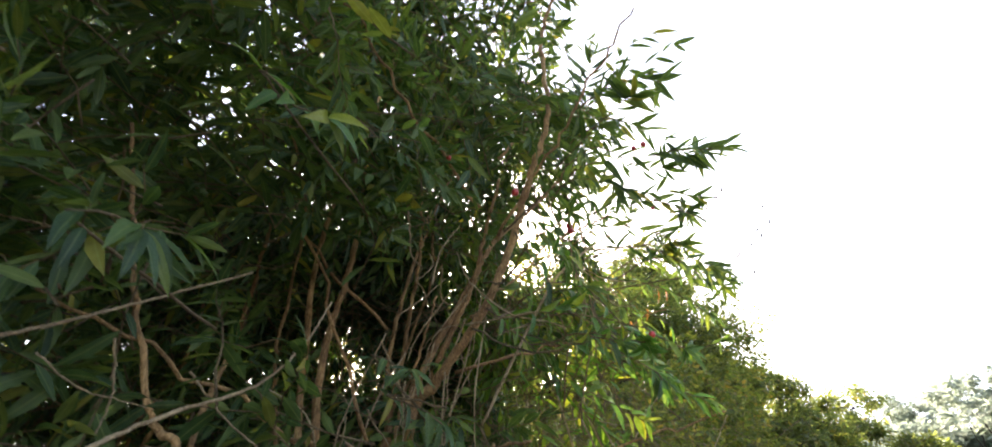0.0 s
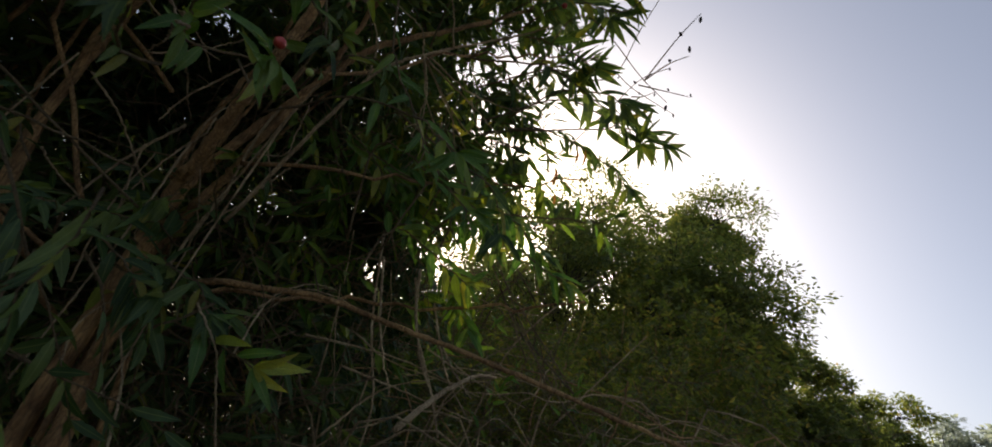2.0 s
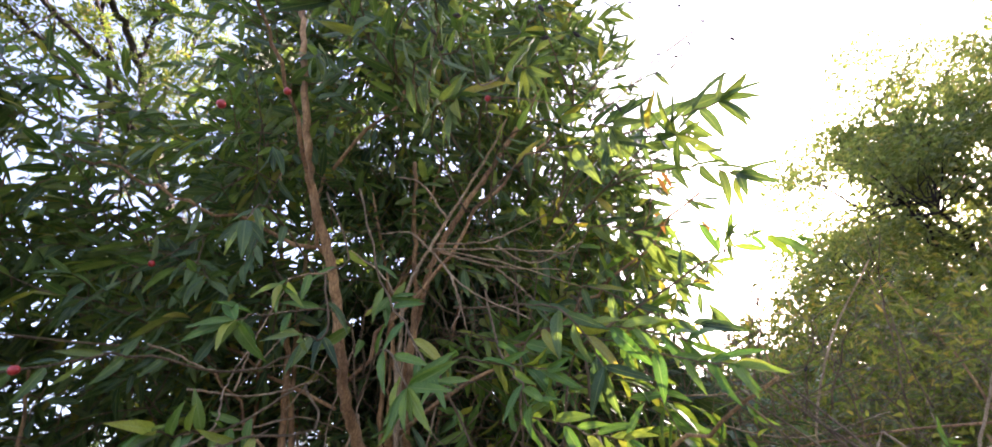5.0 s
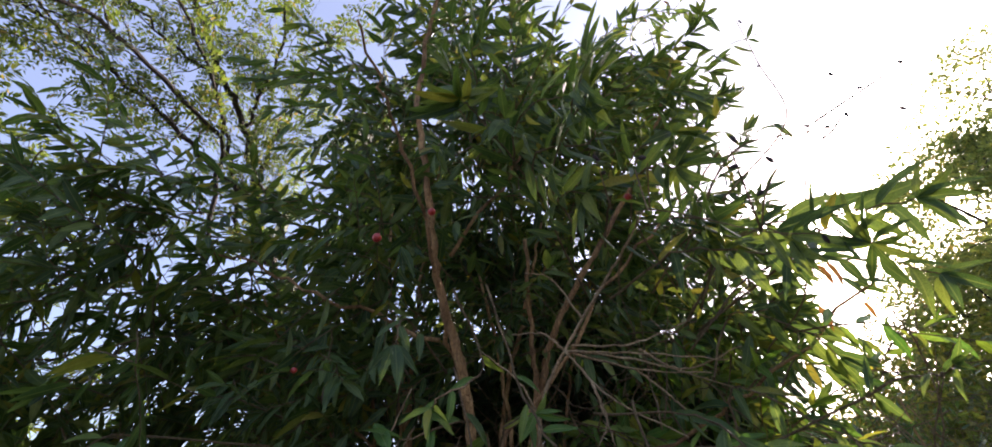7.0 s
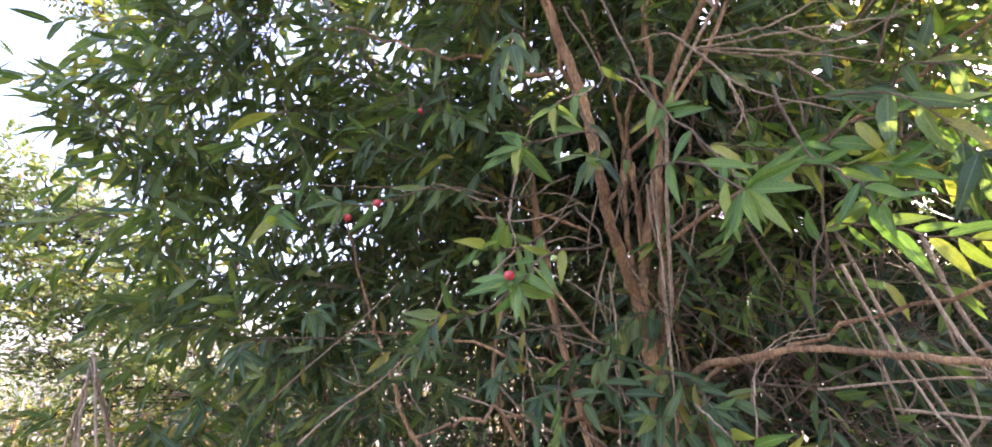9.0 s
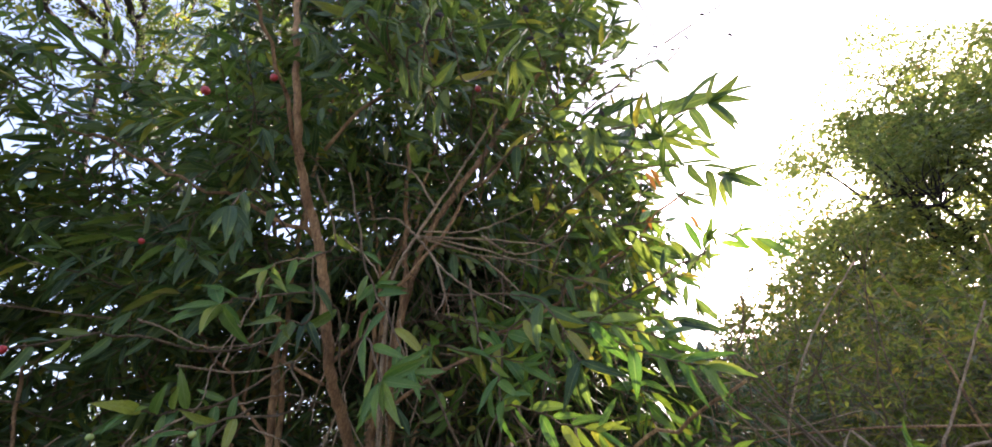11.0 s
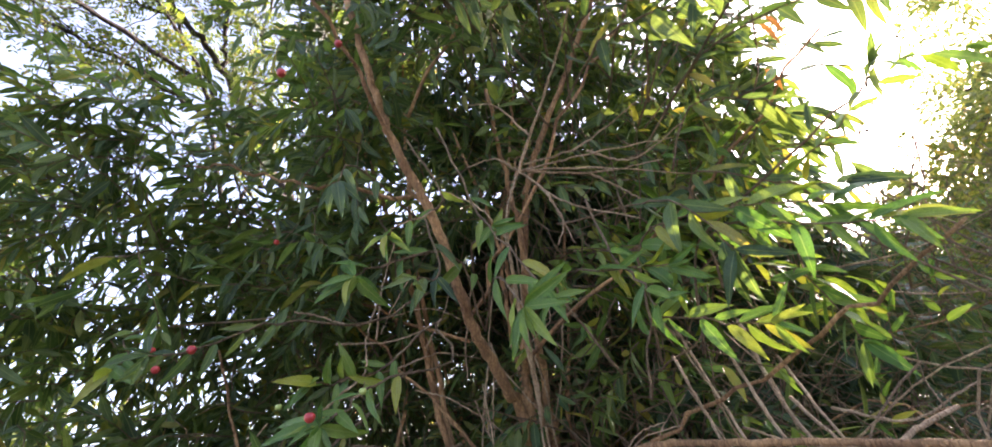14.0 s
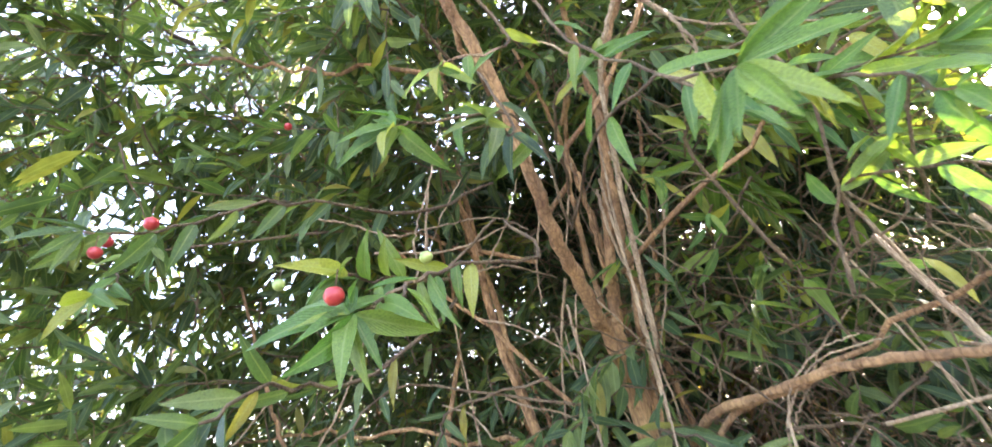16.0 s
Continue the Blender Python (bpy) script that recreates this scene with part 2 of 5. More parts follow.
def smooth_line(pts, per=5, wobble=0.0, rng=None):
    """A Catmull-Rom line through pts, with a little unevenness."""
    p = np.asarray(pts, float)
    q = np.vstack([2 * p[0] - p[1], p, 2 * p[-1] - p[-2]])
    out = []
    for i in range(1, len(q) - 2):
        for k in range(per):
            t = k / per
            a, b, c, d = q[i - 1], q[i], q[i + 1], q[i + 2]
            out.append(0.5 * (2 * b + (c - a) * t + (2 * a - 5 * b + 4 * c - d) * t * t + (3 * b - a - 3 * c + d) * t**3))
    out.append(p[-1])
    out = np.array(out)
    if wobble and rng is not None:
        out[1:-1] += rng.standard_normal((len(out) - 2, 3)) * wobble
    return out


# outlines of a leaf: along the blade, half width there
LANCE = [(0.0, 0.03), (0.22, 0.82), (0.5, 1.0), (0.78, 0.6), (1.0, 0.0)]
MIDDLE = [(0.0, 0.03), (0.3, 0.95), (0.68, 0.72), (1.0, 0.0)]
SHORT = [(0.0, 0.03), (0.45, 1.0), (1.0, 0.0)]


def leaf_shape(rows, fold=0.25, bend=0.25):
    """Unit leaf: vertices (along, across, up), faces and the UV of each vertex. Across is in half widths."""
    v, uv, f = [(0, 0, 0)], [(0, 0.5)], []
    for u, w in rows[1:-1]:
        for s in (-1, 0, 1):
            v.append((u, s * w, fold * abs(s) * w * 0.12 - bend * u * u))
            uv.append((u, 0.5 + 0.5 * s))
    v.append((1, 0, -bend))
    uv.append((1, 0.5))
    k = len(rows) - 2
    f += [(0, 2, 1), (0, 3, 2)]
    for i in range(k - 1):
        a, b = 1 + 3 * i, 4 + 3 * i
        f += [(a, a + 1, b + 1, b), (a + 1, a + 2, b + 2, b + 1)]
    e, last = 1 + 3 * (k - 1), len(v) - 1
    f += [(e, e + 1, last), (e + 1, e + 2, last)]
    return np.array(v, float), f, np.array(uv, float)


class Leaves:
    """Many leaves gathered into one mesh."""

    def __init__(self, rows=LANCE, width=0.235):
        self.rows, self.width, self.blocks = rows, width, []

    def add(self, p, d, n, size, bend=0.25):
        self.blocks.append(np.concatenate([p, d, n, (size, bend)])[None])

    def extend(self, p, d, n, size, bend):
        """Many leaves at once: rows of places, directions and normals, and their sizes."""
        self.blocks.append(np.column_stack([p, d, n, size, np.full(len(p), bend)]))

    def done(self, name, mat, parent, label="", kind="stuff"):
        base, faces, uv = leaf_shape(self.rows, bend=0.0)
        every = np.concatenate(self.blocks)
        p, d, n, size, bend = every[:, 0:3], every[:, 3:6], every[:, 6:9], every[:, 9], every[:, 10]
        d = d / (np.linalg.norm(d, axis=1)[:, None] + 1e-9)
        s = np.cross(d, n)
        s /= np.linalg.norm(s, axis=1)[:, None] + 1e-9
        n = np.cross(s, d)
        u, w, h = base[:, 0], base[:, 1], base[:, 2]
        rise = h[None] - bend[:, None] * u[None] ** 2
        v = p[:, None] + size[:, None, None] * (u[None, :, None] * d[:, None] + (w * self.width * 0.5)[None, :, None] * s[:, None] + rise[:, :, None] * n[:, None])
        count, m = len(p), len(base)
        corners = np.concatenate([np.array(f) for f in faces])
        first = np.cumsum([0] + [len(f) for f in faces[:-1]])
        me = bpy.data.meshes.new(name)
        me.vertices.add(count * m)
        me.vertices.foreach_set("co", v.astype(np.float32).ravel())
        me.loops.add(count * len(corners))
        me.loops.foreach_set("vertex_index", (np.arange(count)[:, None] * m + corners[None]).astype(np.int32).ravel())
        me.polygons.add(count * len(faces))
        me.polygons.foreach_set("loop_start", (np.arange(count)[:, None] * len(corners) + first[None]).astype(np.int32).ravel())
        me.polygons.foreach_set("use_smooth", np.ones(count * len(faces), dtype=bool))
        layer = me.uv_layers.new(name="UVMap")
        layer.data.foreach_set("uv", np.tile(uv[corners], (count, 1)).astype(np.float32).ravel())
        me.materials.append(mat)
        me.update(calc_edges=True)
        ob = under(parent, tagged(new(name, me), label))
        if kind:
            ob["kind"] = kind
        return ob


def unit(v):
    v = np.asarray(v, float)
    return v / (np.linalg.norm(v) + 1e-9)


UP = np.array([0.0, 0.0, 1.0])


def twig_line(base, d, length, droop, rng, n=6):
    """A twig that leaves base along d and bows down."""
    d = unit(d)
    t = np.linspace(0, 1, n)[:, None]
    line = np.asarray(base) + d * length * t - UP * droop * length * t**2
    line[1:] += rng.standard_normal((n - 1, 3)) * length * 0.02
    return line


def dress(line, count, size, leaves, rng, start=0.15, spread=0.95, hang=0.42, tuft=3):
    """Leaves in two ranks along a twig, with a tuft at its end."""
    seg = np.linalg.norm(np.diff(line, axis=0), axis=1)
    where = np.r_[0, np.cumsum(seg)] / seg.sum()
    roll = unit(UP * 0.8 + rng.standard_normal(3) * 0.6)
    for k in range(count):
        t = start + (1 - start) * (k + rng.random() * 0.7) / count
        p = np.array([np.interp(t, where, line[:, a]) for a in range(3)])
        j = min(len(line) - 2, int(t * (len(line) - 1)))
        ahead = unit(line[j + 1] - line[j])
        side = unit(np.cross(ahead, roll) + rng.standard_normal(3) * 0.16) * (1 if k % 2 else -1)
        d = ahead * (0.5 + 0.6 * t) + side * spread * (1.1 - 0.5 * t) - UP * (hang + 0.2 * rng.standard_normal())
        n = roll * 1.0 + side * 0.15 + rng.standard_normal(3) * 0.26
        leaves.add(p, d, n, size * (0.55 + 0.6 * rng.random()), 0.05 + 0.3 * rng.random())
    ahead = unit(line[-1] - line[-2])
    for k in range(tuft):
        d = ahead * 0.9 + unit(rng.standard_normal(3)) * 0.9 - UP * hang * 0.5
        leaves.add(line[-1], d, UP + rng.standard_normal(3) * 0.6, size * (0.45 + 0.5 * rng.random()), 0.05 + 0.25 * rng.random())


# centre of the space around the camera's start, emptied to clear its view
START_CLEARANCE = np.array([0.0, 0.05, 1.5])


def fill(centre, radii, count, axis, leaves, tubes, rng, size=0.088, per=12, length=0.34, lift=0.15, droop=0.22, shell=0.2, thick=0.0022):
    """Leafy twigs through an egg-shaped space, pointing away from the plant's axis."""
    centre, radii = np.asarray(centre, float), np.asarray(radii, float)
    for _ in range(round(count * 1.0)):
        q = unit(rng.standard_normal(3)) * (shell + (1 - shell) * rng.random() ** 0.5)
        p = centre + q * radii
        # camera's start kept clear; open pockets between the sprays
        if np.linalg.norm(p - START_CLEARANCE) < 0.88 or noise.noise(Vector(p * 2.7)) < (-0.02 if p[0] < -0.45 and p[2] > 2.0 else -0.14):
            continue
        out = unit([p[0] - axis[0], p[1] - axis[1], 0.0])
        d = unit(out * 0.55 + q * 0.5 + UP * lift + rng.standard_normal(3) * 0.55)
        ln = length * (0.55 + 0.8 * rng.random())
        line = twig_line(p - d * ln * 0.5, d, ln, droop * (0.2 + 1.3 * rng.random()), rng)
        tubes.add(line, thick, thick * 0.35, 4)
        dress(line, max(3, int(per * (0.6 + 0.7 * rng.random()))), size, leaves, rng)


# single leaves for sprays that hang close: a handful of shapes, shared
LEAF_SHAPES = {}


def leaf_mesh(kind, k):
    if (kind, k) not in LEAF_SHAPES:
        rng = np.random.default_rng(900 + k)
        rows = [(0.0, 0.03), (0.06, 0.35), (0.15, 0.72), (0.28, 0.95), (0.42, 1.0), (0.57, 0.9), (0.71, 0.68), (0.85, 0.38), (0.94, 0.14), (1.0, 0.0)]
        v, f, uv = leaf_shape(rows, 0.5, 0.14 + 0.34 * (k / 5))
        v[:, 1] *= 0.5 * (0.175 + 0.022 * k)
        v[:, 1] += 0.05 * math.sin(k * 2.1) * v[:, 0] ** 2
        v[:, 2] += 0.012 * np.sin(v[:, 0] * (9 + k)) * np.sign(v[:, 1])
        me = bpy.data.meshes.new("leaf")
        me.from_pydata(v.tolist(), [], f)
        layer = me.uv_layers.new(name="UVMap")
        layer.data.foreach_set("uv", np.concatenate([uv[list(x)] for x in f]).astype(np.float32).ravel())
        me.materials.append({"green": leaf_one, "young": young_backlit_one, "withered": dead_leaf}[kind])
        me.polygons.foreach_set("use_smooth", [True] * len(me.polygons))
        LEAF_SHAPES[kind, k] = me
    return LEAF_SHAPES[kind, k]


def hang_leaf(parent, p, d, n, size, kind="green", k=0):
    d = Vector(unit(d))
    s = d.cross(Vector(unit(n))).normalized()
    up = s.cross(d)
    ob = new("leaf", leaf_mesh(kind, k))
    m = Matrix(((d.x, -s.x, up.x, p[0]), (d.y, -s.y, up.y, p[1]), (d.z, -s.z, up.z, p[2]), (0, 0, 0, 1)))
    ob.parent = parent
    ob.matrix_basis = m @ Matrix.Diagonal((size, size, size, 1))
    return ob


SPRAY_SEED = [100]


def spray(owner, pts, count, size, kind="green", tuft=3, thick=0.0026, hang=0.22, start=0.25, fan=1.9, toward=(0.8, 0.55, 1.6), shapes=6):
    """One leafy twig close to the path: the twig is a part, each leaf a part of it."""
    SPRAY_SEED[0] += 1
    rng = np.random.default_rng(SPRAY_SEED[0])
    line = smooth_line(pts, 5, 0.002, rng)
    t = Tubes().add(line, thick, thick * 0.45, 6)
    twig = t.done("spray_twig", twig_bark, owner)
    n = len(line)
    # leaf faces are turned toward the camera's place to show their width
    camera_side = unit(np.array(toward) - line[-1])
    face = unit(UP * 0.55 + camera_side * 0.75 + rng.standard_normal(3) * 0.3)
    for k in range(count):
        u = start + (1 - start) * (k + 0.4 * rng.random()) / count
        x = u * (n - 1)
        j = min(n - 2, int(x))
        p = line[j] + (line[j + 1] - line[j]) * (x - j)
        ahead = unit(line[j + 1] - line[j])
        side = unit(np.cross(ahead, face) + rng.standard_normal(3) * 0.15) * (1 if k % 2 else -1)
        d = ahead * (0.55 + 0.6 * u) + side * (1.05 - 0.4 * u) - UP * (hang + 0.25 * rng.standard_normal())
        hang_leaf(twig, p, d, face + side * 0.2 + rng.standard_normal(3) * 0.35, size * (0.75 + 0.4 * rng.random()), kind, int(rng.integers(0, shapes)))
    ahead = unit(line[-1] - line[-3])
    for k in range(tuft):
        a = (k - (tuft - 1) / 2) * fan / max(1, tuft - 1) + 0.25 * rng.standard_normal()
        d = ahead * math.cos(a) + unit(np.cross(ahead, face)) * math.sin(a) + rng.standard_normal(3) * 0.2 - UP * hang * 0.6
        hang_leaf(twig, line[-1], d, face + rng.standard_normal(3) * 0.35, size * (0.6 + 0.4 * rng.random()), kind, int(rng.integers(0, shapes)))
    return twig


def berry(owner, p, r, mat, label, toward=(0, 0, 1)):
    """A round fruit with a small crown at its foot, on a thin stalk."""
    bm = bmesh.new()
    bmesh.ops.create_icosphere(bm, subdivisions=3, radius=r)
    for v in bm.verts:
        z = v.co.z / r
        if z > 0.75:
            v.co.z -= (z - 0.75) * r * 0.7
        v.co *= 1 + 0.03 * noise.noise(v.co * 260)
        v.co += Vector(p)
    me = bpy.data.meshes.new("berry")
    bm.to_mesh(me)
    bm.free()
    me.materials.append(mat)
    me.polygons.foreach_set("use_smooth", [True] * len(me.polygons))
    ob = under(owner, tagged(new("berry", me), label))
    end = np.asarray(p, float) + unit(toward) * r * 2.6
    line = smooth_line([np.asarray(p, float) + unit(toward) * r * 0.7, (np.asarray(p) + end) / 2 + np.array([0.002, 0, 0]), end], 4)
    st = mesh_ob("stalk", *(lambda t: (t.v, t.f))(Tubes().add(line, r * 0.1, r * 0.09, 5)), twig_bark)
    st.parent = ob
    return ob


# ---- ground ----
def ground_sheet():
    xs = np.r_[-900, -400, -150, -60, np.linspace(-25, 25, 61), 60, 150, 400, 900]
    v, f = [], []
    for y in xs:
        for x in xs:
            r = math.hypot(x, y)
            z = 0.05 * noise.noise(Vector((x * 0.6, y * 0.6, 0))) + 0.10 * noise.noise(Vector((x * 0.13, y * 0.13, 4)))
            v.append((x, y, z * (1 if r < 40 else 0) - 0.04))
    n = len(xs)
    for j in range(n - 1):
        for i in range(n - 1):
            a = j * n + i
            f.append((a, a + 1, a + n + 1, a + n))
    return tagged(mesh_ob("ground", v, f, soil), "dry brown earth with dust and litter", "ground", kind="structure")


ground = ground_sheet()

# ---- the fruiting shrub with many stems ----
shrub = thing("fruit_shrub", (-0.20, 1.42, 0.0), "tall many-stemmed shrub with long narrow green leaves and red berries", "shrub")
rng = np.random.default_rng(11)


def stem(owner, pts, r0, r1, mat=bark, name="stem", wob=0.004, label=""):
    r = np.random.default_rng(int(abs(pts[0][0] * 1000 + pts[-1][1] * 777 + pts[-1][2] * 131)))
    return Tubes().add(smooth_line(pts, 10, wob * 0.6, r), r0 * 0.86, r1 * 0.86, 14 if r0 > 0.009 else 6, 0.05, r).done(name, mat, owner, label)


stem(shrub, [(-0.22, 1.40, -0.05), (-0.20, 1.38, 0.90), (-0.21, 1.37, 1.72), (-0.15, 1.30, 1.85), (-0.03, 1.18, 2.00), (0.04, 1.11, 2.18), (0.09, 1.02, 2.36), (0.14, 0.96, 2.56), (0.13, 0.93, 2.91), (0.21, 0.94, 3.29)], 0.0195, 0.006)
stem(shrub, [(-0.24, 1.46, -0.05), (-0.22, 1.42, 0.90), (-0.21, 1.38, 1.69), (-0.22, 1.40, 1.85), (-0.18, 1.40, 1.96), (-0.06, 1.41, 2.25), (0.00, 1.45, 2.42), (0.13, 1.54, 2.63), (0.30, 1.66, 2.93), (0.43, 1.75, 3.29)], 0.019, 0.0055)
stem(shrub, [(-0.30, 1.36, -0.05), (-0.30, 1.34, 0.90), (-0.43, 1.24, 1.78), (-0.42, 1.21, 2.08), (-0.41, 1.18, 2.30), (-0.43, 1.12, 2.61), (-0.40, 1.09, 2.97)], 0.0145, 0.0055)
stem(shrub, [(-0.36, 1.52, -0.05), (-0.36, 1.50, 1.00), (-0.44, 1.30, 1.54), (-0.54, 1.27, 2.20), (-0.50, 1.26, 2.64), (-0.40, 1.28, 3.21)], 0.0135, 0.0055)
stem(shrub, [(-0.45, 1.20, -0.05), (-0.44, 1.20, 0.90), (-0.46, 0.84, 1.52), (-0.53, 0.81, 1.63), (-0.63, 0.75, 1.85), (-0.74, 0.69, 2.15)], 0.0095, 0.004)
stem(shrub, [(-0.16, 1.52, -0.05), (-0.16, 1.50, 1.00), (-0.28, 1.45, 1.77), (-0.31, 1.44, 1.90), (-0.29, 1.45, 2.24), (-0.25, 1.53, 2.55), (-0.19, 1.60, 2.90)], 0.012, 0.005)
stem(shrub, [(-0.10, 1.56, -0.05), (-0.12, 1.54, 1.00), (-0.29, 1.55, 1.70), (-0.31, 1.63, 1.96), (-0.24, 1.69, 2.36), (-0.13, 1.79, 2.77)], 0.011, 0.004)
stem(shrub, [(-0.42, 1.42, -0.05), (-0.42, 1.40, 1.00), (-0.60, 1.12, 1.54), (-0.67, 1.22, 1.97), (-0.68, 1.19, 2.48), (-0.60, 1.13, 2.92)], 0.011, 0.004)
stem(shrub, [(-0.55, 1.10, -0.05), (-0.55, 1.10, 1.00), (-0.54, 1.35, 1.61), (-0.59, 1.30, 1.91), (-0.60, 1.26, 2.27), (-0.64, 1.18, 2.74)], 0.0085, 0.004)
stem(shrub, [(-0.12, 1.36, 1.30), (-0.25, 1.46, 1.66), (-0.20, 1.44, 1.84), (-0.13, 1.41, 2.03), (-0.07, 1.39, 2.19), (-0.04, 1.37, 2.36), (0.01, 1.34, 2.63)], 0.015, 0.006)
stem(shrub, [(-0.15, 1.40, 1.30), (-0.29, 1.48, 1.63), (-0.28, 1.47, 1.82), (-0.27, 1.46, 2.07), (-0.26, 1.42, 2.36), (-0.29, 1.37, 2.71)], 0.011, 0.005)
stem(shrub, [(-0.16, 1.38, 1.30), (-0.25, 1.44, 1.64), (-0.25, 1.42, 1.81), (-0.21, 1.40, 1.98), (-0.18, 1.39, 2.16)], 0.007, 0.004)
stem(shrub, [(-0.22, 1.43, 1.30), (-0.15, 1.40, 1.55), (-0.05, 1.38, 1.64), (0.06, 1.37, 1.66), (0.20, 1.37, 1.68), (0.34, 1.37, 1.67), (0.48, 1.36, 1.66), (0.66, 1.35, 1.64), (0.90, 1.33, 1.61)], 0.0092, 0.0042, name="bough", wob=0.0015, label="bare brown bough bent out sideways")
stem(shrub, [(-0.06, 1.20, 2.00), (0.25, 1.45, 2.45), (0.50, 1.60, 2.70)], 0.006, 0.0028, name="limb", wob=0.012)
stem(shrub, [(-0.10, 1.35, 1.90), (0.30, 1.55, 2.10), (0.65, 1.60, 2.25)], 0.006, 0.0028, name="limb", wob=0.012)
stem(shrub, [(-0.10, 1.35, 1.60), (0.35, 1.50, 1.75), (0.70, 1.45, 1.85)], 0.006, 0.0028, name="limb", wob=0.012)
stem(shrub, [(-0.05, 1.10, 2.30), (-0.30, 0.80, 2.50), (-0.50, 0.50, 2.65)], 0.006, 0.0028, name="limb", wob=0.012)
stem(shrub, [(-0.30, 1.30, 2.00), (-0.70, 1.00, 2.30), (-1.00, 0.80, 2.50)], 0.006, 0.0028, name="limb", wob=0.012)
stem(shrub, [(-0.30, 1.30, 1.60), (-0.60, 0.90, 1.75), (-0.80, 0.50, 1.80)], 0.006, 0.0028, name="limb", wob=0.012)
stem(shrub, [(0.00, 1.10, 2.50), (0.15, 1.30, 2.90), (0.30, 1.40, 3.20)], 0.006, 0.0028, name="limb", wob=0.012)
stem(shrub, [(-0.20, 1.40, 2.30), (-0.30, 1.70, 2.80), (-0.30, 1.90, 3.20)], 0.006, 0.0028, name="limb", wob=0.012)
stem(shrub, [(-0.20, 1.30, 1.50), (-0.05, 0.95, 1.60), (0.05, 0.75, 1.60)], 0.006, 0.0028, name="limb", wob=0.012)
stem(shrub, [(0.00, 1.12, 2.20), (0.20, 0.90, 2.50), (0.35, 0.70, 2.70)], 0.006, 0.0028, name="limb", wob=0.012)
stem(shrub, [(-0.30, 1.30, 1.70), (-0.50, 1.00, 2.20), (-0.70, 0.60, 2.90)], 0.006, 0.0028, name="limb", wob=0.012)
crown, young, twigs = Leaves(), Leaves(), Tubes()
AXIS = (-0.2, 1.4)
fill((-0.23, 1.04, 3.21), (0.40, 0.40, 0.34), 70, AXIS, crown, twigs, rng)
fill((-0.13, 1.39, 3.17), (0.42, 0.42, 0.36), 90, AXIS, crown, twigs, rng)
fill((0.15, 1.67, 3.18), (0.36, 0.36, 0.31), 80, AXIS, crown, twigs, rng)
fill((0.12, 1.85, 2.88), (0.30, 0.30, 0.26), 60, AXIS, crown, twigs, rng)
fill((-0.14, 1.73, 2.69), (0.30, 0.30, 0.26), 40, AXIS, crown, twigs, rng)
fill((-0.41, 0.92, 2.78), (0.24, 0.24, 0.20), 30, AXIS, crown, twigs, rng)
fill((-0.51, 1.04, 2.59), (0.32, 0.32, 0.27), 50, AXIS, crown, twigs, rng)
fill((-0.46, 1.50, 2.79), (0.35, 0.35, 0.30), 45, AXIS, crown, twigs, rng)
fill((0.24, 1.75, 3.49), (0.26, 0.26, 0.22), 42, AXIS, crown, twigs, rng)
fill((-0.16, 1.16, 3.49), (0.42, 0.42, 0.36), 80, AXIS, crown, twigs, rng)
fill((-0.38, 1.08, 3.04), (0.35, 0.35, 0.30), 50, AXIS, crown, twigs, rng)
fill((0.19, 1.83, 3.01), (0.28, 0.28, 0.24), 50, AXIS, crown, twigs, rng)
fill((0.39, 1.76, 2.59), (0.16, 0.16, 0.14), 26, AXIS, crown, twigs, rng)
fill((0.13, 1.83, 2.37), (0.25, 0.25, 0.21), 36, AXIS, crown, twigs, rng)
fill((0.33, 1.82, 2.36), (0.12, 0.12, 0.10), 14, AXIS, crown, twigs, rng)
fill((0.11, 1.76, 2.03), (0.22, 0.22, 0.19), 34, AXIS, young, twigs, rng)
fill((0.35, 1.80, 1.98), (0.16, 0.16, 0.14), 22, AXIS, young, twigs, rng)
fill((-0.04, 1.64, 2.18), (0.20, 0.20, 0.17), 22, AXIS, young, twigs, rng)
fill((0.45, 1.89, 2.04), (0.10, 0.10, 0.09), 9, AXIS, young, twigs, rng)
fill((-0.12, 1.51, 1.71), (0.25, 0.25, 0.21), 30, AXIS, crown, twigs, rng)
fill((-0.07, 1.70, 1.84), (0.25, 0.25, 0.21), 26, AXIS, young, twigs, rng)
fill((-0.64, 1.21, 1.76), (0.30, 0.30, 0.26), 34, AXIS, crown, twigs, rng)
fill((-0.69, 0.88, 2.06), (0.30, 0.30, 0.26), 40, AXIS, crown, twigs, rng)
fill((-0.54, 0.69, 1.81), (0.32, 0.32, 0.27), 55, AXIS, crown, twigs, rng)
fill((-0.57, 0.36, 2.76), (0.25, 0.25, 0.21), 48, AXIS, crown, twigs, rng)
fill((-0.55, 0.57, 2.41), (0.42, 0.42, 0.36), 85, AXIS, crown, twigs, rng)
fill((-0.67, 0.90, 2.41), (0.38, 0.38, 0.32), 60, AXIS, crown, twigs, rng)
fill((-0.72, 0.30, 2.47), (0.36, 0.36, 0.31), 75, AXIS, crown, twigs, rng)
fill((-0.55, 0.14, 2.22), (0.25, 0.25, 0.21), 40, AXIS, crown, twigs, rng)
fill((-0.90, 0.64, 2.38), (0.28, 0.28, 0.24), 42, AXIS, crown, twigs, rng)
fill((-0.78, 0.55, 2.07), (0.30, 0.30, 0.26), 40, AXIS, crown, twigs, rng)
fill((-0.72, 0.55, 1.73), (0.36, 0.36, 0.31), 60, AXIS, crown, twigs, rng)
fill((-0.78, 0.96, 1.70), (0.26, 0.26, 0.22), 30, AXIS, crown, twigs, rng)
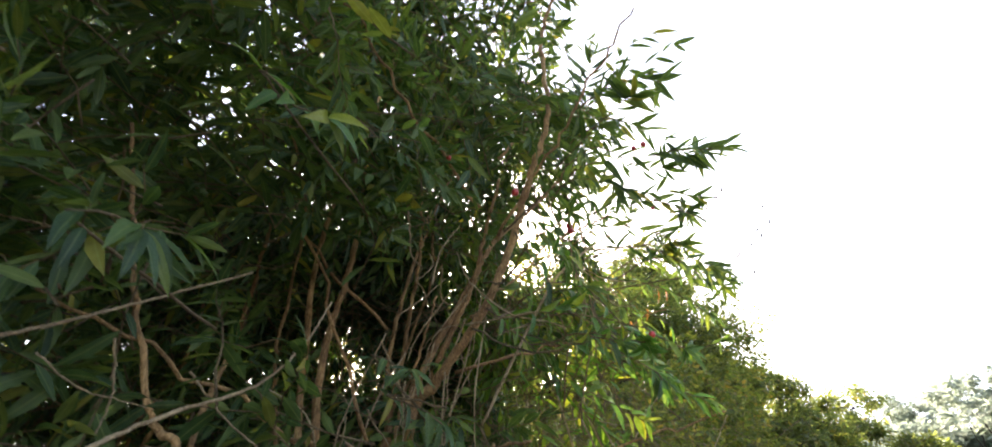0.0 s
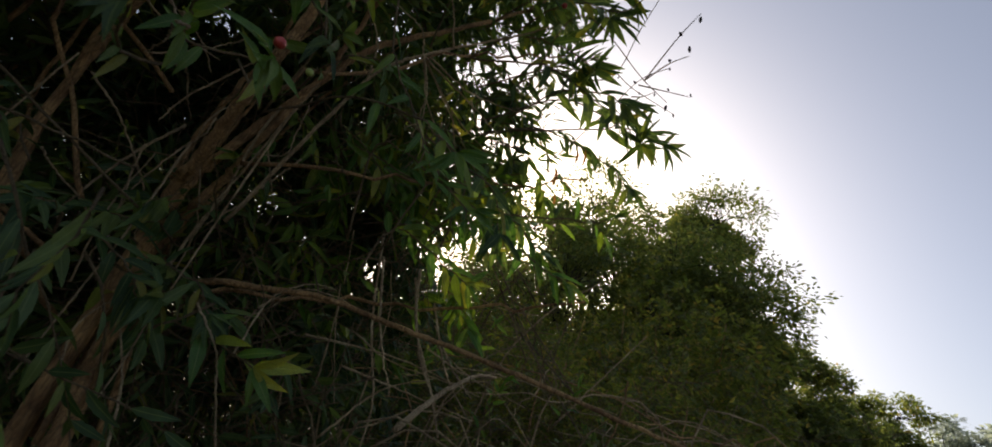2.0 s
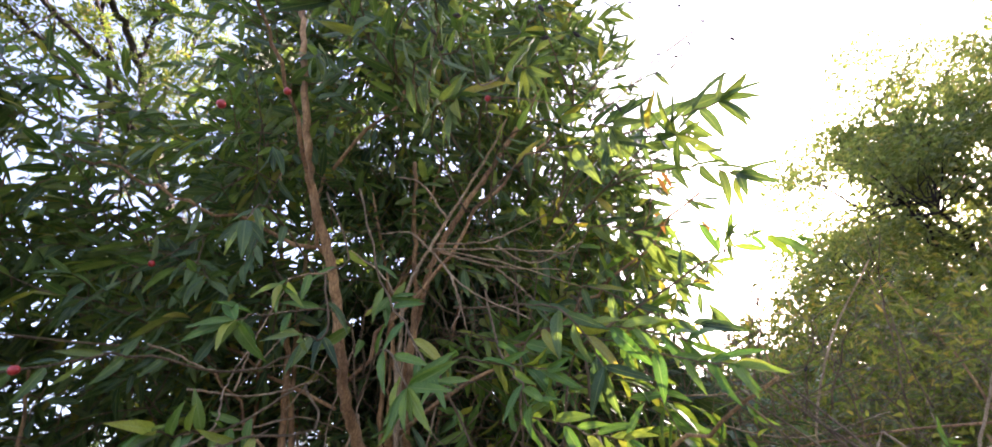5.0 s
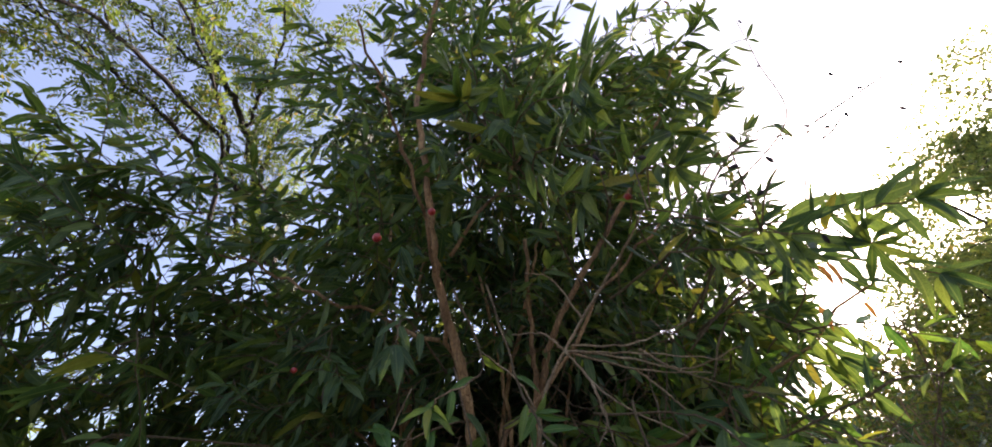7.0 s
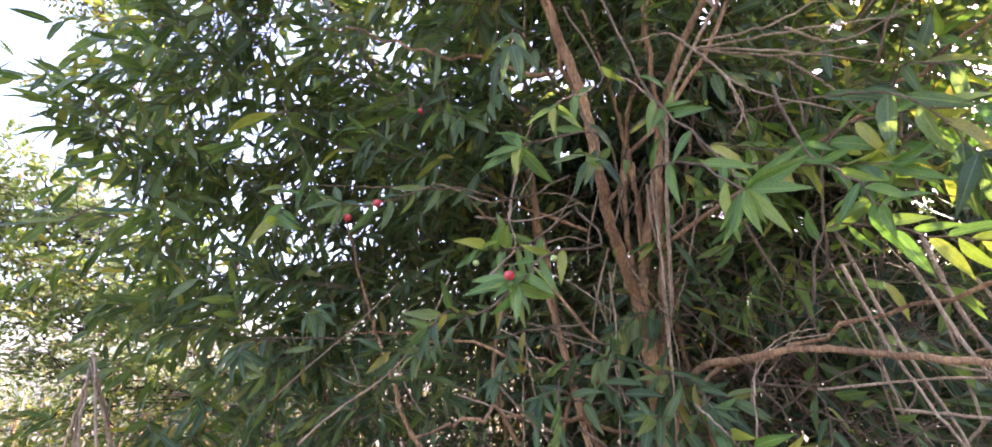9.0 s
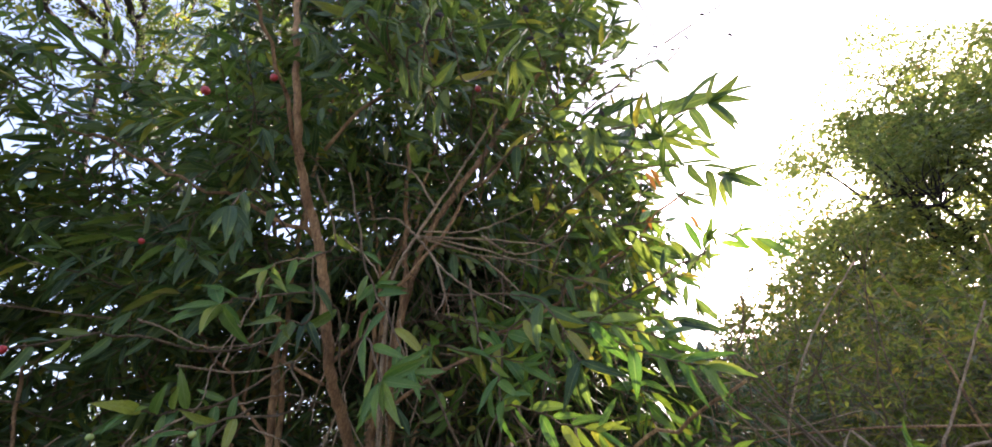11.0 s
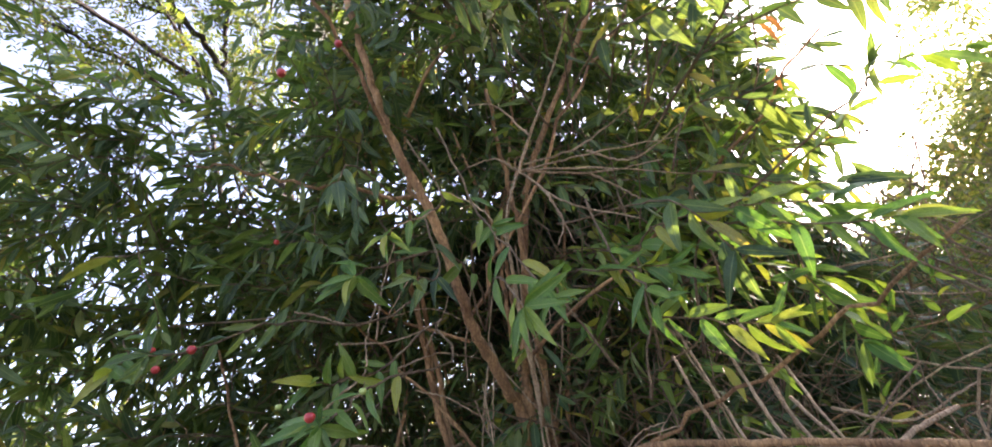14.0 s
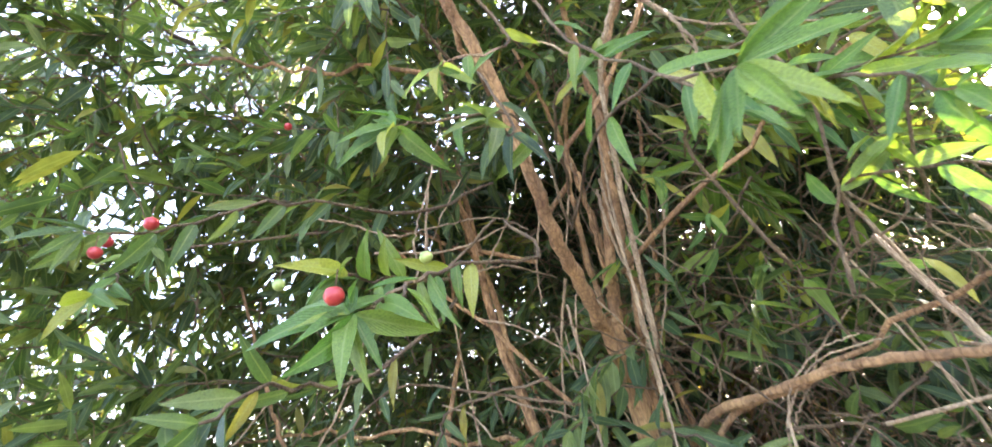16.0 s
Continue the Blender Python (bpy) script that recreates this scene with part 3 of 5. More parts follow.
fill((-0.46, 1.17, 2.90), (0.40, 0.40, 0.34), 70, AXIS, crown, twigs, rng)
fill((0.19, 1.04, 2.86), (0.28, 0.28, 0.24), 40, AXIS, crown, twigs, rng)
fill((-0.87, 1.00, 2.63), (0.40, 0.40, 0.34), 90, AXIS, crown, twigs, rng)
fill((-1.18, 0.94, 2.39), (0.42, 0.42, 0.36), 95, AXIS, crown, twigs, rng)
fill((-1.00, 1.39, 2.23), (0.38, 0.38, 0.32), 80, AXIS, crown, twigs, rng)
fill((-1.20, 1.20, 1.99), (0.42, 0.42, 0.36), 95, AXIS, crown, twigs, rng)
fill((-0.70, 1.23, 2.44), (0.35, 0.35, 0.30), 50, AXIS, crown, twigs, rng)
fill((-0.20, 1.44, 2.55), (0.30, 0.30, 0.26), 40, AXIS, crown, twigs, rng)
fill((-1.18, 0.82, 1.98), (0.40, 0.40, 0.34), 60, AXIS, crown, twigs, rng)
fill((-0.51, 1.66, 1.72), (0.40, 0.40, 0.34), 70, AXIS, crown, twigs, rng)
fill((-0.05, 1.80, 1.58), (0.35, 0.35, 0.30), 50, AXIS, crown, twigs, rng)
fill((-0.60, 1.67, 1.41), (0.40, 0.40, 0.34), 70, AXIS, crown, twigs, rng)
fill((-0.72, 0.10, 2.24), (0.26, 0.26, 0.22), 12, AXIS, crown, twigs, rng)
fill((-0.92, 0.20, 1.98), (0.28, 0.28, 0.24), 26, AXIS, crown, twigs, rng)
fill((-0.96, 0.31, 1.70), (0.30, 0.30, 0.26), 30, AXIS, crown, twigs, rng)
fill((-0.88, 0.50, 1.80), (0.28, 0.28, 0.24), 34, AXIS, crown, twigs, rng)
fill((-0.77, 0.48, 1.56), (0.28, 0.28, 0.24), 34, AXIS, crown, twigs, rng)
fill((-1.30, 0.13, 2.26), (0.36, 0.36, 0.31), 40, AXIS, crown, twigs, rng)
fill((-1.36, 0.34, 2.12), (0.36, 0.36, 0.31), 40, AXIS, crown, twigs, rng)
fill((-1.35, 0.19, 2.01), (0.34, 0.34, 0.29), 30, AXIS, crown, twigs, rng)
fill((-1.32, 0.42, 2.35), (0.34, 0.34, 0.29), 35, AXIS, crown, twigs, rng)
fill((-1.25, 0.21, 2.48), (0.34, 0.34, 0.29), 30, AXIS, crown, twigs, rng)
fill((-1.03, 0.13, 2.66), (0.30, 0.30, 0.26), 12, AXIS, crown, twigs, rng)
fill((-1.17, 0.30, 2.44), (0.34, 0.34, 0.29), 30, AXIS, crown, twigs, rng)
fill((-1.27, 0.66, 2.09), (0.34, 0.34, 0.29), 35, AXIS, crown, twigs, rng)
fill((-0.40, 0.86, 2.05), (0.20, 0.20, 0.18), 34, AXIS, crown, twigs, rng)
fill((-0.32, 1.00, 2.36), (0.20, 0.20, 0.18), 34, AXIS, crown, twigs, rng)
fill((-0.16, 0.98, 2.62), (0.16, 0.16, 0.16), 22, AXIS, crown, twigs, rng)
fill((0.42, 1.62, 2.12), (0.26, 0.22, 0.16), 15, AXIS, young, twigs, rng, size=0.07)
# inner leaves use the darker colour that stands in for shade
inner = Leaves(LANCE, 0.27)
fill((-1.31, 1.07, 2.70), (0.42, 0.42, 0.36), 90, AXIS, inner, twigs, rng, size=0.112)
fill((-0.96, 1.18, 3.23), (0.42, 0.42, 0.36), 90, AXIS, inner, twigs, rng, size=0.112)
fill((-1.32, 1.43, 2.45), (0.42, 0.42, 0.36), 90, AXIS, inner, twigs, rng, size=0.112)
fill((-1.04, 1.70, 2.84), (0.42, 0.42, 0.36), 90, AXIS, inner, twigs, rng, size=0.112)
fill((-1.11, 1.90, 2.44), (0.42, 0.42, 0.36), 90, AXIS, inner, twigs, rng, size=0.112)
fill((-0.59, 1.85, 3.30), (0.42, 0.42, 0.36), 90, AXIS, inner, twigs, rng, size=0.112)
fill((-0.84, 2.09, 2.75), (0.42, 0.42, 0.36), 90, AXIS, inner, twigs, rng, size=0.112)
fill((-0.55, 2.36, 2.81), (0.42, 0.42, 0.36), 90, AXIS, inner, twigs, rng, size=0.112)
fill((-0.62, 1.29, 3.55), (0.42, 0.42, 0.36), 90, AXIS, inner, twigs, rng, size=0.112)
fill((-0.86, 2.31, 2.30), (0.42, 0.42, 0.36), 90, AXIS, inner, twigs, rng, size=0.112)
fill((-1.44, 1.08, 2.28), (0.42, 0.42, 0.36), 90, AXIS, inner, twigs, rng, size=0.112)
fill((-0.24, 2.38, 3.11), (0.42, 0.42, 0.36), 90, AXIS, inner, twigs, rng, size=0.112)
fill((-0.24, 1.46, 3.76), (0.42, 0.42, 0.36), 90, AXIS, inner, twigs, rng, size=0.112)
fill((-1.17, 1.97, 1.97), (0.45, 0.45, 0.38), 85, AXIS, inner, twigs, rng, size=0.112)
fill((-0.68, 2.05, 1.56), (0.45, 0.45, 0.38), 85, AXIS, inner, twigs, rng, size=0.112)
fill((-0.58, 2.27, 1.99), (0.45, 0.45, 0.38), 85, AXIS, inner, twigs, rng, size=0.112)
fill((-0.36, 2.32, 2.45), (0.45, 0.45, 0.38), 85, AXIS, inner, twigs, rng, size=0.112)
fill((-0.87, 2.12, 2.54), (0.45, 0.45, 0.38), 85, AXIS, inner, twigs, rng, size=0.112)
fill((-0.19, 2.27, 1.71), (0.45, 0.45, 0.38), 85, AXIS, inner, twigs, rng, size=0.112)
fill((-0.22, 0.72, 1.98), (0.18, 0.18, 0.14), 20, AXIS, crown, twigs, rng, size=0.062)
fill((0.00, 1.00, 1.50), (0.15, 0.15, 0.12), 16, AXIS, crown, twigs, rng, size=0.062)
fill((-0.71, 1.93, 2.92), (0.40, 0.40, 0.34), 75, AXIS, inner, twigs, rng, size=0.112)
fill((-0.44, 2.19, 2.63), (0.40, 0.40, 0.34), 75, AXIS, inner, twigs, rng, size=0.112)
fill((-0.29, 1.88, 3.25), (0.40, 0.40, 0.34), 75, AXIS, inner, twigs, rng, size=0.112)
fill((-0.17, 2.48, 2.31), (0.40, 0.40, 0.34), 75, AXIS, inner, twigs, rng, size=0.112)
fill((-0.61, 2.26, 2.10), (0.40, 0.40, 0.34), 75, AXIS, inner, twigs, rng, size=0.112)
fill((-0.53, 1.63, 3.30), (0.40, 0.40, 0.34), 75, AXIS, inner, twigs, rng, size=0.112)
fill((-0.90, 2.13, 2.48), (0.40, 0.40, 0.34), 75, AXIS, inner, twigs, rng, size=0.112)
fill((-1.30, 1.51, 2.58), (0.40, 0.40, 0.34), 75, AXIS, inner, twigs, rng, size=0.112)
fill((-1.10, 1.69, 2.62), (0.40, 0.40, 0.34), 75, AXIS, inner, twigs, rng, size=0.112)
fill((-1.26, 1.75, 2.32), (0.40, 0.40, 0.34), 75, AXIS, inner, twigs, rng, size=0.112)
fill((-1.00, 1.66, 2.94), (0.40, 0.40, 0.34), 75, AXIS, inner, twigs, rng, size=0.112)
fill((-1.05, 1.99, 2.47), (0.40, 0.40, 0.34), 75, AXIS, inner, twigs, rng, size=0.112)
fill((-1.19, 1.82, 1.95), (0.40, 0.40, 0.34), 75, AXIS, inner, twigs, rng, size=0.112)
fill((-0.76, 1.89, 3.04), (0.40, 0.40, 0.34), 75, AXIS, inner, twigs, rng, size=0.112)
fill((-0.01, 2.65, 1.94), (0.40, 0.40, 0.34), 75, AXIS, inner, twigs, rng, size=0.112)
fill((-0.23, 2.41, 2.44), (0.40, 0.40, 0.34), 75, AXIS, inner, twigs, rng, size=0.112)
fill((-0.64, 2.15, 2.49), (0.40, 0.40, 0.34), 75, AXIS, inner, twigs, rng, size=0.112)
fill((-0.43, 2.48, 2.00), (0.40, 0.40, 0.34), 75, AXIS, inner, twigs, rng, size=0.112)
inner.done("inner_foliage", shaded_leaf_mat, shrub, "inner leaves with shade put into their green")
crown.done("foliage", leaf_mat, shrub)
young.done("young_backlit_foliage", young_backlit_mat, shrub, "yellow-green young leaves with backlight put into their colour")
twigs.done("twig_mass", twig_bark, shrub, kind="stuff")

spray(shrub, [(-0.02, 1.10, 1.98), (0.09, 1.08, 1.88), (0.17, 0.94, 1.85), (0.23, 0.87, 1.81), (0.27, 0.83, 1.79)], 9, 0.06, "young", tuft=10, start=0.45, hang=0.35, fan=4.6)
spray(shrub, [(-0.03, 1.10, 2.05), (0.02, 0.95, 1.98), (0.06, 0.80, 1.98), (0.09, 0.70, 1.94), (0.11, 0.64, 1.93)], 12, 0.055, "green", tuft=6, start=0.4, hang=0.3, fan=3.4)
spray(shrub, [(-0.05, 1.05, 1.90), (0.07, 0.87, 1.78), (0.16, 0.78, 1.77), (0.20, 0.74, 1.75)], 13, 0.048, "green", tuft=3)
spray(shrub, [(0.02, 1.08, 2.20), (0.14, 0.93, 2.24), (0.21, 0.88, 2.16)], 3, 0.08, "green", tuft=5, hang=0.9)
spray(shrub, [(0.05, 1.08, 2.20), (0.14, 1.06, 2.03), (0.21, 0.99, 1.99)], 5, 0.085, "green", tuft=4, hang=0.7)
spray(shrub, [(0.00, 1.20, 1.95), (0.18, 1.14, 1.99), (0.34, 1.07, 1.93), (0.43, 1.035, 1.865)], 4, 0.078, "young", tuft=11, hang=0.55, fan=3.6, shapes=3)
spray(shrub, [(0.00, 1.20, 1.95), (0.08, 1.12, 2.09), (0.12, 0.96, 2.05), (0.15, 0.91, 2.02)], 5, 0.08, "young", tuft=7, fan=4.0, hang=0.4)
spray(shrub, [(0.02, 1.20, 2.00), (0.14, 1.13, 2.07), (0.22, 1.14, 2.08)], 4, 0.07, "young", tuft=4, hang=0.1)
spray(shrub, [(0.30, 1.45, 1.80), (0.38, 1.46, 1.99), (0.57, 1.46, 1.91), (0.65, 1.45, 1.88)], 16, 0.077, "young", tuft=4)
spray(shrub, [(0.25, 1.40, 1.80), (0.32, 1.38, 2.01), (0.49, 1.42, 1.98), (0.58, 1.48, 1.94)], 14, 0.08, "young", tuft=4)
spray(shrub, [(0.20, 1.35, 1.80), (0.22, 1.24, 1.97), (0.35, 1.26, 1.94), (0.44, 1.28, 1.91)], 14, 0.071, "young", tuft=4)
spray(shrub, [(0.25, 1.35, 1.75), (0.27, 1.39, 1.87), (0.39, 1.42, 1.83), (0.45, 1.44, 1.81)], 13, 0.076, "young", tuft=4)
spray(shrub, [(0.35, 1.50, 1.90), (0.36, 1.53, 2.13), (0.50, 1.53, 2.03), (0.58, 1.55, 1.98)], 9, 0.085, "green", tuft=4)
spray(shrub, [(0.35, 1.45, 2.25), (0.53, 1.44, 2.37), (0.69, 1.41, 2.30), (0.79, 1.39, 2.26)], 13, 0.085, "green", tuft=5)
spray(shrub, [(0.35, 1.45, 2.20), (0.49, 1.53, 2.33), (0.67, 1.51, 2.26), (0.75, 1.50, 2.19)], 11, 0.08, "green", tuft=4)
spray(shrub, [(0.35, 1.50, 2.15), (0.39, 1.58, 2.29), (0.52, 1.56, 2.20), (0.55, 1.58, 2.14)], 9, 0.075, "green", tuft=3)
spray(shrub, [(0.20, 1.35, 2.55), (0.29, 1.19, 2.57), (0.48, 1.07, 2.51), (0.58, 1.01, 2.46)], 12, 0.127, "green", tuft=8, fan=3.2, toward=(0.2, 0.3, 1.5), hang=0.05, shapes=2)
spray(shrub, [(0.48, 1.07, 2.51), (0.55, 1.01, 2.48), (0.63, 0.95, 2.43)], 11, 0.085, "green", tuft=4, fan=1.6, toward=(0.2, 0.3, 1.5), hang=0.05, shapes=2)
spray(shrub, [(0.20, 1.25, 2.60), (0.34, 0.98, 2.60), (0.38, 0.90, 2.58)], 8, 0.112, "green", tuft=11, fan=5.0, toward=(0.2, 0.3, 1.5), hang=0.05, shapes=2)
spray(shrub, [(0.30, 1.40, 2.45), (0.47, 1.23, 2.45), (0.55, 1.18, 2.41), (0.59, 1.17, 2.37)], 8, 0.104, "green", tuft=11, fan=4.6, toward=(0.2, 0.3, 1.5), hang=0.05, shapes=2)
spray(shrub, [(0.30, 1.45, 2.35), (0.45, 1.35, 2.35), (0.52, 1.31, 2.34), (0.55, 1.28, 2.32)], 8, 0.104, "green", tuft=10, fan=4.6, toward=(0.2, 0.3, 1.5), hang=0.05, shapes=2)
spray(shrub, [(0.35, 1.50, 2.25), (0.63, 1.40, 2.27), (0.68, 1.35, 2.26), (0.73, 1.33, 2.20)], 7, 0.089, "green", tuft=11, fan=5.4, toward=(0.2, 0.3, 1.5), hang=0.05, shapes=2)
spray(shrub, [(0.35, 1.50, 2.00), (0.62, 1.52, 2.07), (0.69, 1.46, 2.05), (0.72, 1.42, 2.05)], 3, 0.07, "green", tuft=4, fan=1.6, toward=(0.2, 0.3, 1.5), hang=0.05, shapes=2)
spray(shrub, [(0.15, 1.40, 2.40), (0.22, 1.25, 2.52), (0.33, 1.18, 2.50), (0.40, 1.17, 2.45)], 11, 0.127, "green", tuft=8, fan=3.4, toward=(0.2, 0.3, 1.5), hang=0.05, shapes=2)
spray(shrub, [(0.24, 1.14, 2.62), (0.33, 1.07, 2.64), (0.43, 1.04, 2.60), (0.51, 1.03, 2.53)], 9, 0.088, "green", tuft=4, fan=2.4, toward=(0.2, 0.3, 1.5), hang=0.05, shapes=2)
spray(shrub, [(0.30, 1.32, 2.43), (0.40, 1.24, 2.46), (0.53, 1.17, 2.45), (0.62, 1.13, 2.40)], 10, 0.088, "green", tuft=4, fan=2.4, toward=(0.2, 0.3, 1.5), hang=0.05, shapes=2)
spray(shrub, [(0.26, 1.39, 2.36), (0.36, 1.31, 2.40), (0.50, 1.26, 2.36), (0.59, 1.24, 2.29)], 9, 0.088, "green", tuft=4, fan=2.4, toward=(0.2, 0.3, 1.5), hang=0.05, shapes=2)
spray(shrub, [(0.41, 1.43, 2.26), (0.51, 1.35, 2.30), (0.62, 1.28, 2.27), (0.67, 1.25, 2.22)], 8, 0.088, "green", tuft=4, fan=2.4, toward=(0.2, 0.3, 1.5), hang=0.05, shapes=2)
spray(shrub, [(0.23, 1.20, 2.57), (0.33, 1.12, 2.59), (0.46, 1.13, 2.51), (0.52, 1.09, 2.48)], 9, 0.088, "green", tuft=4, fan=2.4, toward=(0.2, 0.3, 1.5), hang=0.05, shapes=2)
spray(shrub, [(0.25, 1.05, 2.69), (0.34, 0.97, 2.70), (0.41, 0.91, 2.68), (0.47, 0.89, 2.64)], 8, 0.088, "green", tuft=4, fan=2.4, toward=(0.2, 0.3, 1.5), hang=0.05, shapes=2)
spray(shrub, [(0.30, 1.30, 2.30), (0.48, 1.27, 2.30), (0.58, 1.27, 2.25), (0.65, 1.26, 2.20)], 9, 0.08, "green", tuft=3)
spray(shrub, [(0.20, 1.30, 2.10), (0.33, 1.40, 2.08), (0.44, 1.36, 2.01), (0.49, 1.36, 1.91)], 8, 0.09, "green", tuft=4, hang=0.8)
spray(shrub, [(0.00, 1.35, 1.62), (-0.02, 1.32, 1.56), (0.09, 1.30, 1.54), (0.18, 1.28, 1.52)], 8, 0.085, "young", tuft=5)
spray(shrub, [(0.00, 1.35, 1.60), (-0.10, 1.30, 1.59), (0.01, 1.32, 1.60), (0.06, 1.34, 1.59)], 7, 0.075, "green", tuft=4)
spray(shrub, [(0.05, 1.30, 1.60), (-0.04, 1.28, 1.51), (0.02, 1.21, 1.57), (0.05, 1.16, 1.58)], 7, 0.075, "green", tuft=4)
spray(shrub, [(0.10, 1.35, 1.62), (0.09, 1.52, 1.59), (0.15, 1.46, 1.54), (0.17, 1.41, 1.49)], 7, 0.07, "green", tuft=3, hang=0.5)
spray(shrub, [(-0.10, 1.20, 1.70), (-0.24, 0.97, 1.79), (-0.16, 0.85, 1.73), (-0.14, 0.79, 1.71)], 9, 0.055, "green", tuft=4, hang=0.5)
spray(shrub, [(-0.10, 1.15, 1.75), (-0.22, 1.03, 1.74), (-0.14, 0.98, 1.70), (-0.09, 0.93, 1.66)], 8, 0.065, "green", tuft=4, hang=0.6)
spray(shrub, [(-0.10, 1.25, 1.60), (-0.11, 1.17, 1.63), (-0.03, 1.18, 1.60), (0.01, 1.18, 1.56)], 9, 0.075, "green", tuft=6, hang=0.3)
spray(shrub, [(-0.05, 1.30, 1.62), (-0.07, 1.30, 1.64), (-0.00, 1.31, 1.62), (0.05, 1.30, 1.58)], 9, 0.07, "green", tuft=5, hang=0.3)
spray(shrub, [(-0.15, 1.20, 1.58), (-0.09, 1.10, 1.60), (-0.05, 1.04, 1.63), (-0.04, 1.00, 1.62)], 8, 0.07, "green", tuft=5, hang=0.4)
spray(shrub, [(-0.15, 1.30, 1.66), (-0.13, 1.25, 1.66), (-0.12, 1.22, 1.68), (-0.11, 1.17, 1.67)], 7, 0.06, "green", tuft=5, hang=0.4)
spray(shrub, [(0.15, 1.10, 2.35), (0.22, 1.12, 2.11), (0.32, 1.12, 1.96), (0.37, 1.12, 1.89)], 8, 0.062, "young", tuft=4)
spray(shrub, [(0.10, 1.05, 2.35), (0.14, 1.09, 2.18), (0.17, 0.99, 2.11), (0.18, 0.96, 2.08)], 5, 0.055, "young", tuft=4, hang=0.7)
spray(shrub, [(0.30, 1.30, 2.10), (0.34, 1.28, 1.97), (0.42, 1.24, 1.89), (0.45, 1.22, 1.85)], 6, 0.06, "young", tuft=3)
spray(shrub, [(0.46, 1.92, 1.69), (0.48, 1.89, 1.78), (0.51, 1.86, 1.85)], 5, 0.05, "young", tuft=4, thick=0.0016, hang=-0.2)
spray(shrub, [(0.37, 1.89, 1.65), (0.39, 1.87, 1.75), (0.42, 1.84, 1.81)], 5, 0.05, "young", tuft=4, thick=0.0016, hang=-0.2)
spray(shrub, [(0.54, 1.94, 1.60), (0.57, 1.92, 1.69), (0.60, 1.89, 1.75)], 5, 0.05, "young", tuft=4, thick=0.0016, hang=-0.2)
spray(shrub, [(0.53, 1.93, 1.52), (0.55, 1.92, 1.61), (0.57, 1.89, 1.67)], 5, 0.05, "young", tuft=4, thick=0.0016, hang=-0.2)
spray(shrub, [(0.74, 1.96, 1.62), (0.77, 1.94, 1.70), (0.79, 1.90, 1.76)], 5, 0.05, "young", tuft=4, thick=0.0016, hang=-0.2)
spray(shrub, [(0.30, 1.86, 1.53), (0.33, 1.85, 1.63), (0.35, 1.83, 1.70)], 5, 0.05, "young", tuft=4, thick=0.0016, hang=-0.2)
spray(shrub, [(-0.45, 0.75, 1.75), (-0.51, 0.49, 1.77), (-0.42, 0.46, 1.75), (-0.40, 0.46, 1.74)], 4, 0.088, "green", tuft=6, hang=0.8)
spray(shrub, [(-0.30, 0.90, 2.10), (-0.42, 0.55, 2.13), (-0.34, 0.54, 2.05), (-0.28, 0.53, 2.01)], 7, 0.08, "young", tuft=4)
spray(shrub, [(0.05, 1.05, 1.95), (0.01, 0.98, 1.90), (0.08, 0.90, 1.87), (0.14, 0.84, 1.86)], 12, 0.062, "young", tuft=4)

berry(shrub, (0.28, 0.82, 1.80), 0.0062, red_fruit, "small round ripe red fruit", (0.3, 0.2, 1))
berry(shrub, (0.12, 0.69, 1.93), 0.006, red_fruit, "small round ripe red fruit", (0.3, 0.2, 1))
berry(shrub, (0.33, 0.79, 2.26), 0.0065, red_fruit, "small round ripe red fruit", (0.3, 0.2, 1))
berry(shrub, (0.02, 0.63, 1.96), 0.0062, red_fruit, "small round ripe red fruit", (0.3, 0.2, 1))
berry(shrub, (-0.12, 0.81, 2.21), 0.0062, red_fruit, "small round ripe red fruit", (0.3, 0.2, 1))
berry(shrub, (0.49, 1.17, 2.38), 0.006, red_fruit, "small round ripe red fruit", (0.3, 0.2, 1))
berry(shrub, (0.28, 0.88, 1.82), 0.0045, green_fruit, "small round unripe green fruit", (0.3, 0.2, 1))
berry(shrub, (0.25, 0.79, 1.82), 0.004, green_fruit, "small round unripe green fruit", (0.3, 0.2, 1))
berry(shrub, (0.11, 0.65, 1.91), 0.0055, red_fruit, "small round ripe red fruit", (0.3, 0.2, 1))
berry(shrub, (0.34, 0.87, 2.33), 0.006, red_fruit, "small round ripe red fruit", (0.3, 0.2, 1))

stem(shrub, [(-0.02, 1.30, 1.75), (0.15, 1.21, 2.09), (0.23, 1.22, 2.20), (0.31, 1.24, 2.28), (0.40, 1.25, 2.35), (0.46, 1.25, 2.40)], 0.0048, 0.0026, dry_bark, "dry_twig", 0.0015)
stem(shrub, [(0.23, 1.22, 2.20), (0.35, 1.31, 2.17), (0.45, 1.39, 2.14)], 0.0029, 0.0013, dry_bark, "dry_twig", 0.0015)
stem(shrub, [(0.23, 1.22, 2.20), (0.30, 1.33, 2.16), (0.39, 1.43, 2.14)], 0.0029, 0.0013, dry_bark, "dry_twig", 0.0015)
stem(shrub, [(0.24, 1.23, 2.21), (0.34, 1.29, 2.19), (0.45, 1.34, 2.21)], 0.0029, 0.0013, dry_bark, "dry_twig", 0.0015)
stem(shrub, [(0.23, 1.22, 2.20), (0.26, 1.25, 2.13), (0.26, 1.28, 2.03)], 0.0029, 0.0013, dry_bark, "dry_twig", 0.0015)
stem(shrub, [(0.23, 1.22, 2.20), (0.27, 1.28, 2.11), (0.36, 1.35, 2.03)], 0.0029, 0.0013, dry_bark, "dry_twig", 0.0015)
